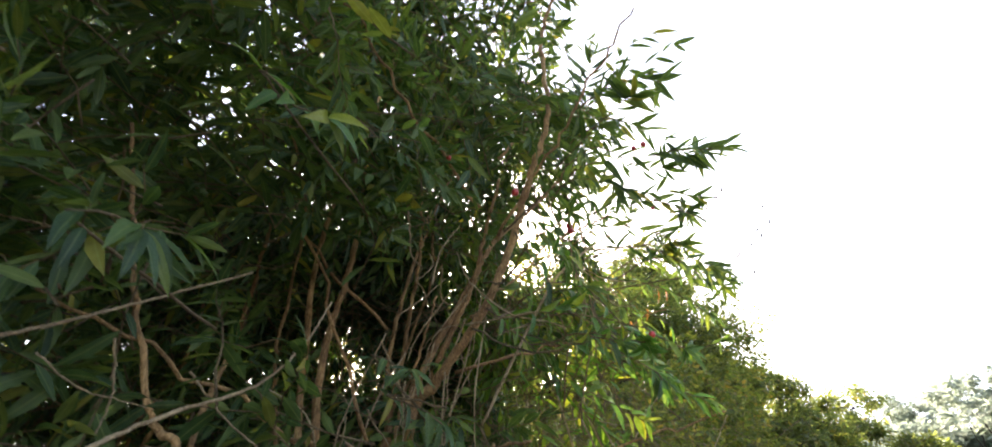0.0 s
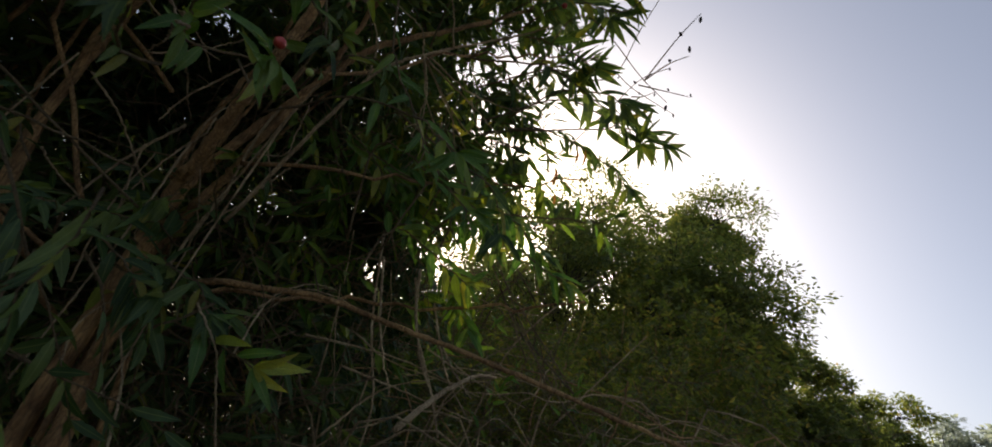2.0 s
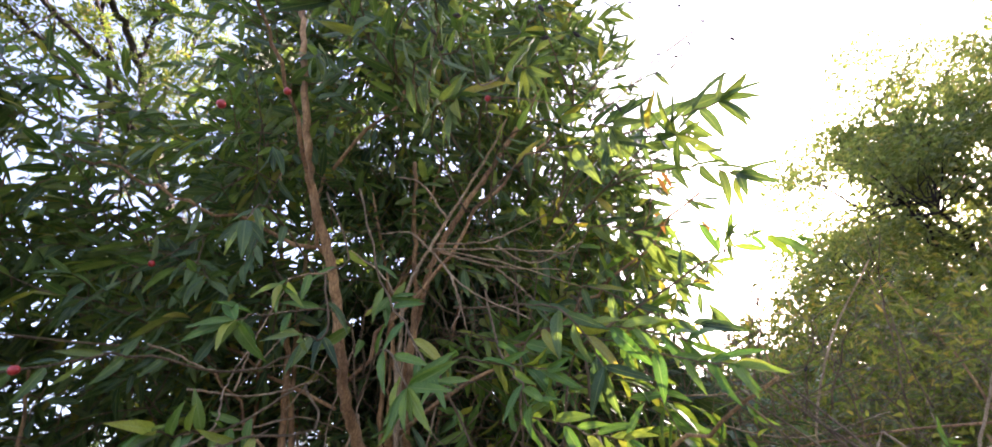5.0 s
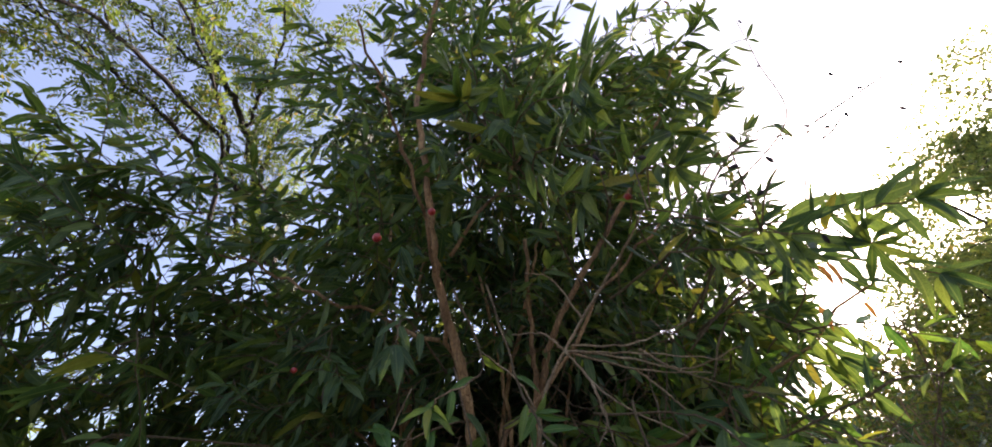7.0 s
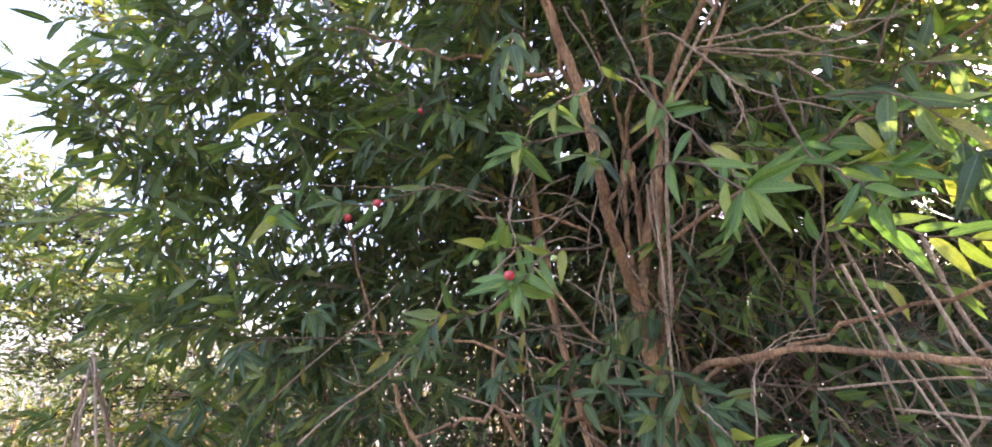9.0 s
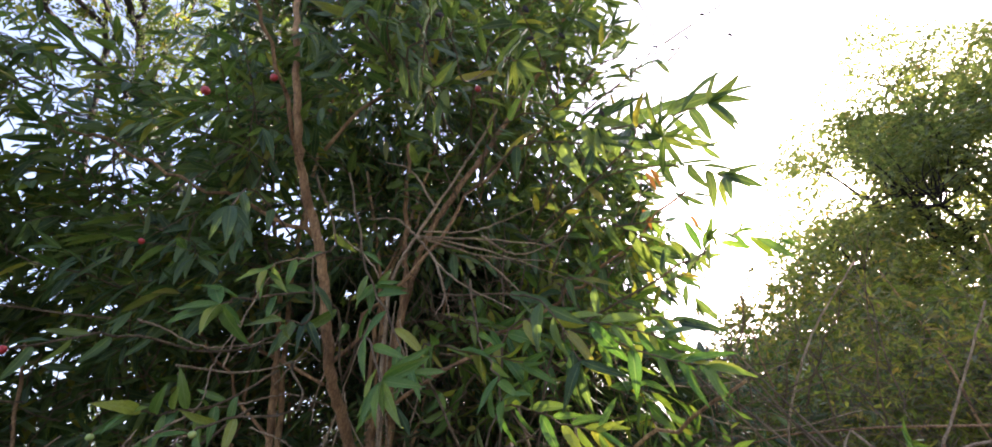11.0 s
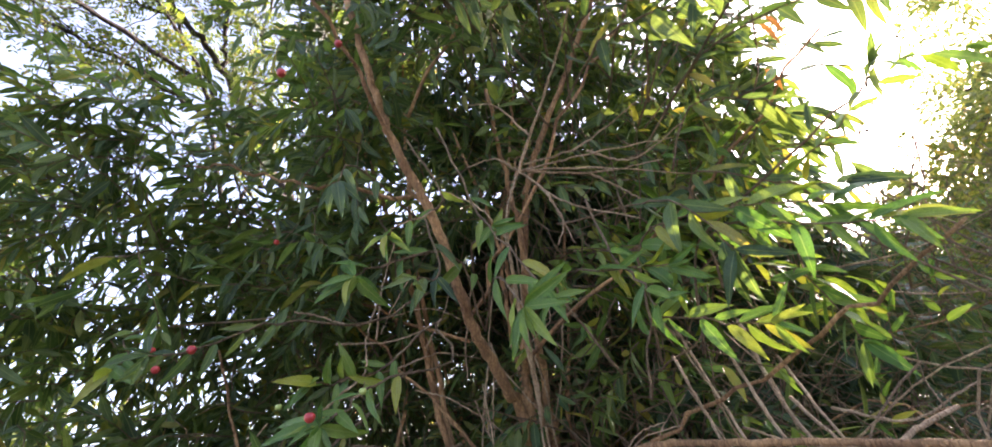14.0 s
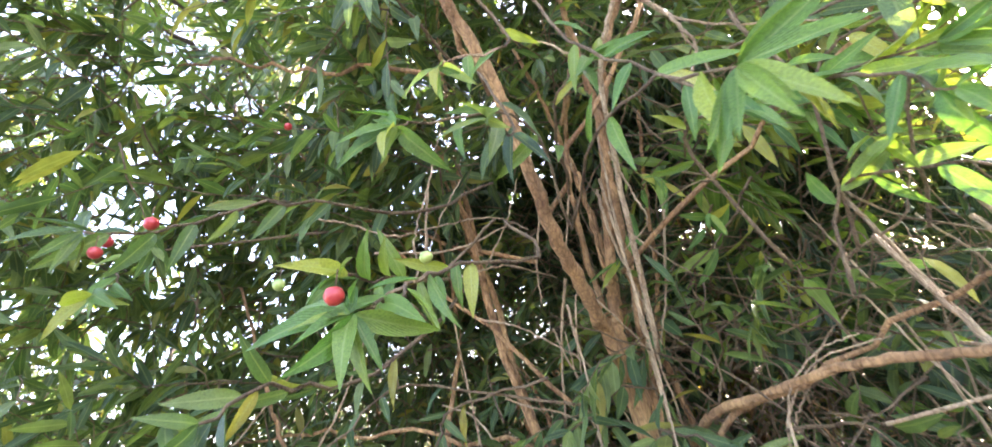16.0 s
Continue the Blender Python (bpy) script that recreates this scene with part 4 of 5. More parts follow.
stem(shrub, [(0.23, 1.22, 2.20), (0.22, 1.18, 2.23), (0.17, 1.14, 2.24)], 0.0029, 0.0013, dry_bark, "dry_twig", 0.0015)
stem(shrub, [(0.23, 1.22, 2.20), (0.28, 1.38, 2.19), (0.37, 1.54, 2.13)], 0.0029, 0.0013, dry_bark, "dry_twig", 0.0015)
stem(shrub, [(0.26, 1.25, 2.13), (0.27, 1.26, 2.07), (0.25, 1.25, 2.03)], 0.0029, 0.0013, dry_bark, "dry_twig", 0.0015)
stem(shrub, [(0.30, 1.33, 2.16), (0.32, 1.39, 2.11), (0.34, 1.44, 2.05)], 0.0029, 0.0013, dry_bark, "dry_twig", 0.0015)
stem(shrub, [(0.34, 1.30, 2.18), (0.38, 1.36, 2.14), (0.47, 1.41, 2.16)], 0.0029, 0.0013, dry_bark, "dry_twig", 0.0015)
stem(shrub, [(0.15, 1.21, 2.09), (0.16, 1.16, 2.15), (0.11, 1.11, 2.22)], 0.0029, 0.0013, dry_bark, "dry_twig", 0.0015)
stem(shrub, [(0.28, 1.23, 2.25), (0.25, 1.19, 2.34), (0.23, 1.14, 2.35)], 0.0029, 0.0013, dry_bark, "dry_twig", 0.0015)
stem(shrub, [(0.21, 1.50, 1.89), (0.27, 1.50, 1.68), (0.34, 1.47, 1.54), (0.36, 1.44, 1.43)], 0.0035, 0.00175, dry_bark, "dry_stem", 0.0012)
stem(shrub, [(0.31, 1.56, 1.85), (0.36, 1.51, 1.71), (0.45, 1.45, 1.58), (0.49, 1.44, 1.51)], 0.0045, 0.00225, dry_bark, "dry_stem", 0.0012)
stem(shrub, [(0.38, 1.52, 1.77), (0.46, 1.47, 1.63), (0.54, 1.45, 1.55)], 0.003, 0.0015, dry_bark, "dry_stem", 0.0012)
stem(shrub, [(0.44, 1.27, 1.50), (0.47, 1.37, 1.57), (0.49, 1.41, 1.60), (0.52, 1.48, 1.64), (0.56, 1.55, 1.66)], 0.007, 0.0035, dry_bark, "dry_stem", 0.0012)
stem(shrub, [(0.18, 1.41, 1.61), (0.36, 1.50, 1.63), (0.54, 1.54, 1.61)], 0.0028, 0.0014, dry_bark, "dry_stem", 0.0012)
stem(shrub, [(0.25, 1.47, 1.58), (0.41, 1.52, 1.57), (0.54, 1.53, 1.56)], 0.003, 0.0015, dry_bark, "dry_stem", 0.0012)
stem(shrub, [(0.39, 1.58, 1.68), (0.49, 1.57, 1.65), (0.57, 1.61, 1.68)], 0.003, 0.0015, dry_bark, "dry_stem", 0.0012)
stem(shrub, [(0.08, 1.36, 1.58), (0.10, 1.37, 1.64), (0.15, 1.39, 1.69), (0.22, 1.43, 1.70)], 0.0022, 0.0011, dry_bark, "dry_stem", 0.0012)
stem(shrub, [(0.26, 1.42, 1.81), (0.32, 1.40, 1.66), (0.39, 1.37, 1.55)], 0.0035, 0.00175, dry_bark, "dry_stem", 0.0012)
stem(shrub, [(0.33, 1.47, 1.80), (0.40, 1.43, 1.65), (0.47, 1.40, 1.56)], 0.0038, 0.0019, dry_bark, "dry_stem", 0.0012)
stem(shrub, [(0.41, 1.46, 1.71), (0.47, 1.44, 1.64), (0.53, 1.43, 1.59)], 0.0032, 0.0016, dry_bark, "dry_stem", 0.0012)
stem(shrub, [(-0.12, 1.23, 1.86), (-0.11, 1.22, 1.69), (-0.06, 1.15, 1.41)], 0.003, 0.0015, dry_bark, "dry_stem", 0.0012)
stem(shrub, [(-0.02, 1.30, 2.05), (-0.04, 1.31, 1.79), (0.00, 1.24, 1.41)], 0.0032, 0.0016, dry_bark, "dry_stem", 0.0012)
stem(shrub, [(0.11, 1.33, 1.53), (0.11, 1.36, 1.65), (0.16, 1.38, 1.70), (0.20, 1.41, 1.71)], 0.0022, 0.0011, dry_bark, "dry_stem", 0.0012)
stem(shrub, [(-0.27, 1.05, 1.38), (-0.30, 1.07, 1.58), (-0.31, 1.10, 1.71)], 0.0024, 0.0012, dry_bark, "dry_stem", 0.0012)
stem(shrub, [(-0.15, 1.01, 1.99), (-0.14, 1.03, 2.10), (-0.10, 1.06, 2.20)], 0.003, 0.0015, dry_bark, "dry_stem", 0.0012)
stem(shrub, [(-0.12, 0.92, 1.98), (-0.13, 1.05, 1.98), (-0.12, 1.17, 2.02)], 0.0028, 0.0014, dry_bark, "dry_stem", 0.0012)
stem(shrub, [(-0.25, 0.90, 1.62), (-0.17, 0.99, 1.58), (-0.08, 1.07, 1.53)], 0.0025, 0.00125, dry_bark, "dry_stem", 0.0012)
stem(shrub, [(0.04, 1.27, 1.59), (0.10, 1.29, 1.53), (0.13, 1.29, 1.48)], 0.0025, 0.00125, dry_bark, "dry_stem", 0.0012)
stem(shrub, [(-0.32, 1.12, 1.55), (-0.32, 1.10, 1.69), (-0.25, 1.07, 1.89)], 0.003, 0.0015, dry_bark, "dry_stem", 0.0012)
stem(shrub, [(-0.22, 1.30, 1.56), (-0.23, 1.28, 1.70), (-0.20, 1.26, 1.83)], 0.0025, 0.00125, dry_bark, "dry_stem", 0.0012)
stem(shrub, [(-0.12, 1.36, 1.58), (-0.11, 1.36, 1.76), (-0.06, 1.34, 1.99), (-0.03, 1.34, 2.16)], 0.004, 0.002, dry_bark, "dry_stem", 0.0012)
stem(shrub, [(0.15, 1.67, 1.52), (0.12, 1.65, 1.74), (0.09, 1.61, 1.92)], 0.003, 0.0015, dry_bark, "dry_stem", 0.0012)
stem(shrub, [(0.26, 1.68, 1.53), (0.25, 1.67, 1.74), (0.22, 1.63, 1.85)], 0.003, 0.0015, dry_bark, "dry_stem", 0.0012)
stem(shrub, [(0.50, 2.03, 1.50), (0.55, 2.03, 1.78), (0.66, 2.05, 1.99), (0.81, 2.06, 2.15)], 0.0042, 0.0022, dry_bark, "dry_stem", 0.0012)
stem(shrub, [(0.75, 1.96, 1.64), (0.86, 2.00, 1.81), (0.98, 2.00, 1.99)], 0.0036, 0.002, dry_bark, "dry_stem", 0.0012)
stem(shrub, [(0.33, 1.83, 1.93), (0.49, 1.89, 1.91), (0.63, 1.96, 1.94)], 0.0025, 0.00125, dry_bark, "dry_stem", 0.0012)
stem(shrub, [(0.30, 1.76, 1.61), (0.45, 1.86, 1.70), (0.67, 1.95, 1.73), (0.92, 1.95, 1.72)], 0.0028, 0.0014, dry_bark, "dry_stem", 0.0012)
stem(shrub, [(0.33, 1.87, 1.76), (0.47, 1.87, 1.69), (0.65, 1.85, 1.65)], 0.003, 0.0015, dry_bark, "dry_stem", 0.0012)
stem(shrub, [(0.36, 1.97, 1.87), (0.52, 2.02, 1.81), (0.71, 2.04, 1.83)], 0.0022, 0.0011, dry_bark, "dry_stem", 0.0012)
stem(shrub, [(-0.57, 0.51, 1.62), (-0.53, 0.59, 1.69), (-0.52, 0.70, 1.78), (-0.46, 0.81, 1.89)], 0.0032, 0.00176, dry_bark, "dry_stem", 0.0012)
stem(shrub, [(-0.45, 0.58, 1.53), (-0.42, 0.65, 1.59), (-0.37, 0.77, 1.67), (-0.35, 0.86, 1.77), (-0.34, 0.92, 1.89)], 0.0036, 0.00198, dry_bark, "dry_stem", 0.0012)
stem(shrub, [(-0.56, 0.70, 1.71), (-0.54, 0.72, 1.64), (-0.52, 0.70, 1.58)], 0.002, 0.0011, dry_bark, "dry_stem", 0.0012)
stem(shrub, [(-0.50, 0.81, 1.70), (-0.42, 0.82, 1.63), (-0.34, 0.84, 1.58)], 0.0024, 0.00132, dry_bark, "dry_stem", 0.0012)
stem(shrub, [(-0.62, 0.66, 1.67), (-0.58, 0.71, 1.64), (-0.51, 0.76, 1.63)], 0.0018, 0.00099, dry_bark, "dry_stem", 0.0012)
stem(shrub, [(-0.24, 1.32, 1.94), (-0.29, 1.30, 1.82), (-0.32, 1.28, 1.67)], 0.004, 0.0022, dry_bark, "dry_stem", 0.0012)
stem(shrub, [(-0.37, 1.16, 1.64), (-0.41, 1.13, 1.72), (-0.49, 1.09, 1.76)], 0.003, 0.00165, dry_bark, "dry_stem", 0.0012)
stem(shrub, [(0.08, 1.21, 1.36), (0.04, 1.21, 1.45), (-0.03, 1.20, 1.55)], 0.0025, 0.001375, dry_bark, "dry_stem", 0.0012)
stem(shrub, [(0.15, 1.36, 1.38), (0.08, 1.34, 1.52)], 0.0024, 0.00132, dry_bark, "dry_stem", 0.0012)
stem(shrub, [(0.14, 1.56, 1.76), (0.18, 1.58, 1.63), (0.24, 1.57, 1.51)], 0.002, 0.0011, dry_bark, "dry_stem", 0.0012)
stem(shrub, [(0.25, 1.52, 1.44), (0.33, 1.54, 1.56), (0.43, 1.56, 1.62)], 0.003, 0.00165, dry_bark, "dry_stem", 0.0012)
stem(shrub, [(0.20, 1.60, 1.67), (0.32, 1.59, 1.63), (0.48, 1.56, 1.62)], 0.003, 0.00165, dry_bark, "dry_stem", 0.0012)
stem(shrub, [(-0.00, 1.15, 1.43), (-0.03, 1.16, 1.50), (-0.03, 1.20, 1.56)], 0.0022, 0.00121, dry_bark, "dry_stem", 0.0012)
stem(shrub, [(-0.08, 1.34, 2.06), (-0.10, 1.35, 2.00), (-0.12, 1.38, 1.91), (-0.12, 1.39, 1.83), (-0.13, 1.39, 1.74), (-0.12, 1.39, 1.59)], 0.0038, 0.00209, dry_bark, "dry_twig", 0.0015)
stem(shrub, [(-0.16, 1.29, 1.96), (-0.17, 1.31, 1.90), (-0.15, 1.36, 1.81), (-0.13, 1.39, 1.74)], 0.0028, 0.00154, dry_bark, "dry_twig", 0.0015)
stem(shrub, [(-0.27, 1.12, 1.89), (-0.25, 1.19, 1.86), (-0.22, 1.26, 1.80), (-0.20, 1.30, 1.75), (-0.18, 1.33, 1.65)], 0.0026, 0.00143, dry_bark, "dry_twig", 0.0015)
stem(shrub, [(-0.22, 1.25, 1.84), (-0.22, 1.26, 1.79), (-0.21, 1.28, 1.70), (-0.20, 1.28, 1.61)], 0.0026, 0.00143, dry_bark, "dry_twig", 0.0015)
stem(shrub, [(-0.17, 1.30, 1.92), (-0.19, 1.29, 1.86), (-0.21, 1.28, 1.77), (-0.21, 1.28, 1.64)], 0.0024, 0.00132, dry_bark, "dry_twig", 0.0015)
stem(shrub, [(-0.28, 1.15, 1.74), (-0.27, 1.18, 1.72), (-0.24, 1.24, 1.69), (-0.21, 1.29, 1.64)], 0.0028, 0.00154, dry_bark, "dry_twig", 0.0015)
stem(shrub, [(-0.20, 0.85, 2.08), (-0.20, 0.89, 2.07), (-0.20, 0.97, 2.04), (-0.18, 1.02, 2.04), (-0.21, 1.13, 2.07), (-0.19, 1.18, 2.06), (-0.18, 1.23, 2.03)], 0.0026, 0.00143, dry_bark, "dry_twig", 0.0015)
stem(shrub, [(-0.03, 1.48, 1.56), (-0.00, 1.51, 1.62), (0.02, 1.53, 1.65), (0.05, 1.55, 1.70), (0.10, 1.59, 1.75)], 0.0024, 0.00132, dry_bark, "dry_twig", 0.0015)
stem(shrub, [(-0.12, 1.25, 2.11), (-0.20, 1.24, 1.96), (-0.22, 1.24, 1.89)], 0.0026, 0.00143, dry_bark, "dry_twig", 0.0015)
stem(shrub, [(-0.08, 1.30, 2.12), (-0.17, 1.29, 1.96), (-0.18, 1.31, 1.88)], 0.0024, 0.00132, dry_bark, "dry_twig", 0.0015)
stem(shrub, [(-0.03, 1.43, 1.99), (-0.07, 1.43, 1.91), (-0.10, 1.42, 1.83), (-0.13, 1.40, 1.76)], 0.003, 0.00165, dry_bark, "dry_twig", 0.0015)
stem(shrub, [(-0.04, 1.36, 2.12), (-0.05, 1.39, 2.04), (-0.06, 1.41, 1.98), (-0.11, 1.37, 1.94)], 0.0024, 0.00132, dry_bark, "dry_twig", 0.0015)
stem(shrub, [(-0.09, 1.39, 1.97), (-0.07, 1.42, 1.92), (-0.05, 1.46, 1.87)], 0.0022, 0.00121, dry_bark, "dry_twig", 0.0015)
stem(shrub, [(-0.18, 1.11, 2.14), (-0.16, 1.06, 2.07), (-0.19, 1.03, 2.01)], 0.002, 0.0011, dry_bark, "dry_twig", 0.0015)
stem(shrub, [(-0.24, 1.15, 1.98), (-0.19, 1.19, 2.05), (-0.14, 1.21, 2.12)], 0.0022, 0.00121, dry_bark, "dry_twig", 0.0015)
stem(shrub, [(0.13, 0.85, 1.82), (0.10, 0.89, 1.85), (0.03, 0.94, 1.89), (-0.06, 0.97, 1.98), (-0.10, 1.02, 2.09)], 0.0024, 0.00144, dry_bark, "dry_twig", 0.0015)
stem(shrub, [(0.08, 0.89, 1.87), (-0.03, 1.01, 1.90), (-0.07, 1.07, 1.92), (-0.12, 1.14, 1.94), (-0.16, 1.20, 1.94), (-0.19, 1.27, 1.93)], 0.0026, 0.00156, dry_bark, "dry_twig", 0.0015)
stem(shrub, [(0.09, 0.88, 1.84), (0.05, 0.92, 1.85), (0.00, 0.95, 1.84)], 0.0018, 0.00108, dry_bark, "dry_twig", 0.0015)

def bare_twig(owner, pts, r0, buds):
    """A leafless flowering twig with small dark buds."""
    line = smooth_line(pts, 5)
    t = Tubes().add(line, r0, r0 * 0.4, 5).done("bare_twig", twig_bark, owner)
    r = np.random.default_rng(int(abs(pts[0][0] * 991 + pts[-1][2] * 313)))
    for k in range(buds):
        p = line[int((0.35 + 0.65 * (k + 1) / buds) * (len(line) - 1))] + r.standard_normal(3) * 0.004
        d = unit(r.standard_normal(3) - UP * 0.6)
        b = Tubes()
        b.add([p, p + d * 0.004, p + d * 0.008, p + d * 0.012], 0.0012, 0.001, 6)
        for i, w in enumerate((0.8, 2.6, 2.2, 0.3)):
            for s in range(6):
                v = np.array(b.v[i * 6 + s])
                c = p + d * 0.004 * i
                b.v[i * 6 + s] = tuple(c + (v - c) * w)
        o = mesh_ob("bud", b.v, b.f, dead_bud)
        o.parent = t
    return t


bare_twig(shrub, [(0.45, 1.30, 2.25), (0.53, 1.12, 2.30), (0.68, 1.13, 2.18), (0.73, 1.14, 2.15)], 0.0015, 1)
bare_twig(shrub, [(0.68, 1.13, 2.18), (0.71, 1.06, 2.22), (0.73, 1.01, 2.23)], 0.0015, 2)
bare_twig(shrub, [(0.68, 1.13, 2.18), (0.71, 1.10, 2.20), (0.74, 1.08, 2.21)], 0.0015, 2)
bare_twig(shrub, [(0.50, 1.20, 2.45), (0.60, 1.04, 2.23), (0.64, 0.99, 2.22), (0.67, 0.95, 2.21)], 0.0015, 1)
bare_twig(shrub, [(0.56, 1.02, 2.25), (0.58, 0.99, 2.27), (0.60, 0.96, 2.29)], 0.0015, 2)
bare_twig(shrub, [(0.62, 1.75, 1.75), (0.35, 1.73, 2.17), (0.52, 1.63, 2.28), (0.65, 1.49, 2.41), (0.72, 1.50, 2.56), (0.79, 1.46, 2.59)], 0.0024, 3)
bare_twig(shrub, [(0.40, 1.45, 2.40), (0.57, 1.47, 2.57), (0.71, 1.52, 2.54), (0.84, 1.53, 2.49)], 0.0024, 3)
bare_twig(shrub, [(0.72, 1.51, 2.55), (0.80, 1.52, 2.56), (0.87, 1.53, 2.57)], 0.0024, 2)
bare_twig(shrub, [(0.71, 1.53, 2.52), (0.74, 1.52, 2.52), (0.77, 1.50, 2.53)], 0.0024, 1)
bare_twig(shrub, [(0.50, 1.50, 2.50), (0.65, 1.65, 2.70), (0.69, 1.51, 2.77), (0.72, 1.39, 2.80)], 0.0024, 2)
bare_twig(shrub, [(0.70, 1.80, 1.70), (0.44, 2.00, 2.11), (0.49, 1.98, 2.19), (0.62, 1.93, 2.35)], 0.0024, 2)
bare_twig(shrub, [(0.60, 1.55, 1.85), (0.36, 1.83, 2.21), (0.54, 1.88, 2.16), (0.69, 1.89, 2.14)], 0.0024, 2)
bare_twig(shrub, [(0.75, 1.70, 1.70), (0.42, 2.07, 2.14), (0.54, 2.01, 2.26), (0.65, 1.95, 2.34)], 0.0024, 2)
bare_twig(shrub, [(0.80, 1.70, 1.60), (0.52, 1.79, 1.90), (0.59, 1.76, 1.89), (0.66, 1.72, 1.89)], 0.0024, 1)
bare_twig(shrub, [(0.75, 1.70, 1.70), (0.49, 2.03, 1.95), (0.59, 2.01, 1.95), (0.65, 1.97, 1.96)], 0.0024, 1)

shrub_dead = bare_twig(shrub, [(0.40, 1.40, 2.20), (0.56, 1.52, 2.33), (0.60, 1.53, 2.29)], 0.0015, 0)
hang_leaf(shrub_dead, (0.60, 1.53, 2.29), (0.3, 0.3, -1), (0.5, -0.8, 0.3), 0.045, "withered", 3)
hang_leaf(shrub_dead, (0.56, 1.56, 2.23), (0.3, 0.3, -1), (0.5, -0.8, 0.3), 0.045, "withered", 5)
hang_leaf(shrub_dead, (0.52, 1.64, 3.42), (0.3, 0.3, -1), (0.5, -0.8, 0.3), 0.045, "withered", 0)
hang_leaf(shrub_dead, (0.44, 1.61, 3.41), (0.3, 0.3, -1), (0.5, -0.8, 0.3), 0.045, "withered", 0)
hang_leaf(shrub_dead, (0.57, 1.79, 2.29), (0.3, 0.3, -1), (0.5, -0.8, 0.3), 0.045, "withered", 3)
hang_leaf(shrub_dead, (0.62, 1.51, 2.28), (0.3, 0.3, -1), (0.5, -0.8, 0.3), 0.045, "withered", 2)


# ---- scrub behind the shrub ----
def scrub_bush(place, wide, height, count, leaf, label, seeds, size=0.07, stems=7, rows=MIDDLE, width=0.27, per=7, low=0.12, group="bushes of the hedge"):
    """A leafy bush: several stems from one root, twigs through its body, leaves along them."""
    r = np.random.default_rng(seeds)
    b = thing("bush", place, label, "bush", group)
    base = np.array(place, float)
    for k in range(stems):
        a = k * 2.4 + r.random()
        tip = base + np.array([math.cos(a) * wide * 0.6 * r.random() ** 0.5, math.sin(a) * wide * 0.6 * r.random() ** 0.5, height * (0.6 + 0.35 * r.random())])
        foot = base + np.array([math.cos(a) * 0.08, math.sin(a) * 0.08, -0.06])
        Tubes().add(smooth_line([foot, foot * 0.45 + tip * 0.55 + r.standard_normal(3) * 0.08 * wide, tip], 7, 0.008, r), 0.016, 0.005, 7, 0.05, r).done("stem", bark, b)
    leaves, tubes = Leaves(rows, width), Tubes()
    mid = base + np.array([0, 0, height * (0.5 + low / 2)])
    for _ in range(count):
        q = unit(r.standard_normal(3))
        edge = 0.82 + 0.35 * noise.noise(Vector(q * 2.1 + base * 0.7)) + 0.2 * noise.noise(Vector(q * 5.3 + base))
        p = mid + q * np.array([wide, wide, height * (0.5 - low / 2)]) * edge * r.random() ** 0.4
        d = unit(q * 0.7 + UP * 0.25 + r.standard_normal(3) * 0.5)
        ln = 0.3 * (0.6 + 0.7 * r.random())
        line = twig_line(p - d * ln * 0.6, d, ln, 0.2 * r.random(), r, 4)
        tubes.add(line, 0.0025, 0.001, 3)
        dress(line, max(3, int(per * (0.6 + 0.8 * r.random()))), size, leaves, r)
    tubes.done("twig_mass", twig_bark, b, kind="stuff")
    leaves.done("foliage", leaf, b)
    return b


def at(yaw, far, x=0.85, y=0.7):
    a = radians(yaw)
    return (round(x - math.sin(a) * far, 2), round(y + math.cos(a) * far, 2), 0.0)


# most rear bushes get their shade from the darkened leaf colour
DENSE = "dense green bush with narrow leaves behind the stems"
# brightness of these bushes is partly painted into their leaf colour
GLARE_TONED = "yellow-green bush with leaf colour lightened for sun glare"
scrub_bush(at(44, 3.1), 1.1, 3.7, 900, shaded_leaf_mat, DENSE, 21)
scrub_bush(at(66, 3.0), 1.0, 2.9, 800, shaded_leaf_mat, DENSE, 22)
scrub_bush(at(84, 3.4), 1.0, 2.6, 600, shaded_leaf_mat, DENSE, 23)
scrub_bush(at(30, 3.4), 0.9, 2.9, 800, leaf_mat, DENSE, 24)
scrub_bush(at(16, 4.0), 1.0, 2.75, 1000, leaf_mat, "low green bush in front of the open sky", 25)
scrub_bush(at(3, 3.6), 1.0, 2.7, 1500, scrub_mat, GLARE_TONED, 26)
scrub_bush(at(-12, 3.9), 1.0, 2.8, 1500, scrub_mat, GLARE_TONED, 27)
scrub_bush(at(-27, 5.0), 1.2, 2.7, 850, scrub_mat, GLARE_TONED, 28)
scrub_bush(at(100, 3.6), 0.9, 2.0, 420, shaded_leaf_mat, "loose bush in shade-darkened green with sky between its leaves", 29)
scrub_bush(at(-2, 5.8), 1.5, 3.5, 2000, scrub_mat, GLARE_TONED, 30, size=0.1, width=0.42)
scrub_bush(at(-16, 6.5), 1.8, 4.6, 1900, scrub_mat, GLARE_TONED, 31, size=0.1, width=0.42)
scrub_bush(at(40, 2.0, 0.0, 0.0), 0.7, 2.9, 480, shaded_leaf_mat, DENSE, 32)
scrub_bush(at(62, 1.9, 0.0, 0.0), 0.7, 2.5, 480, shaded_leaf_mat, DENSE, 33)
scrub_bush(at(30, 4.8), 1.3, 3.0, 800, leaf_mat, DENSE, 34, size=0.09)
scrub_bush(at(55, 5.2), 1.6, 3.4, 800, shaded_leaf_mat, DENSE, 35, size=0.09)
scrub_bush(at(44, 2.6), 0.7, 3.2, 700, scrub_mat, GLARE_TONED, 47)
scrub_bush(at(58, 2.5), 0.6, 2.9, 560, leaf_mat, DENSE, 48)
LOW = "low tangled bush of dull green leaves and brown twigs"
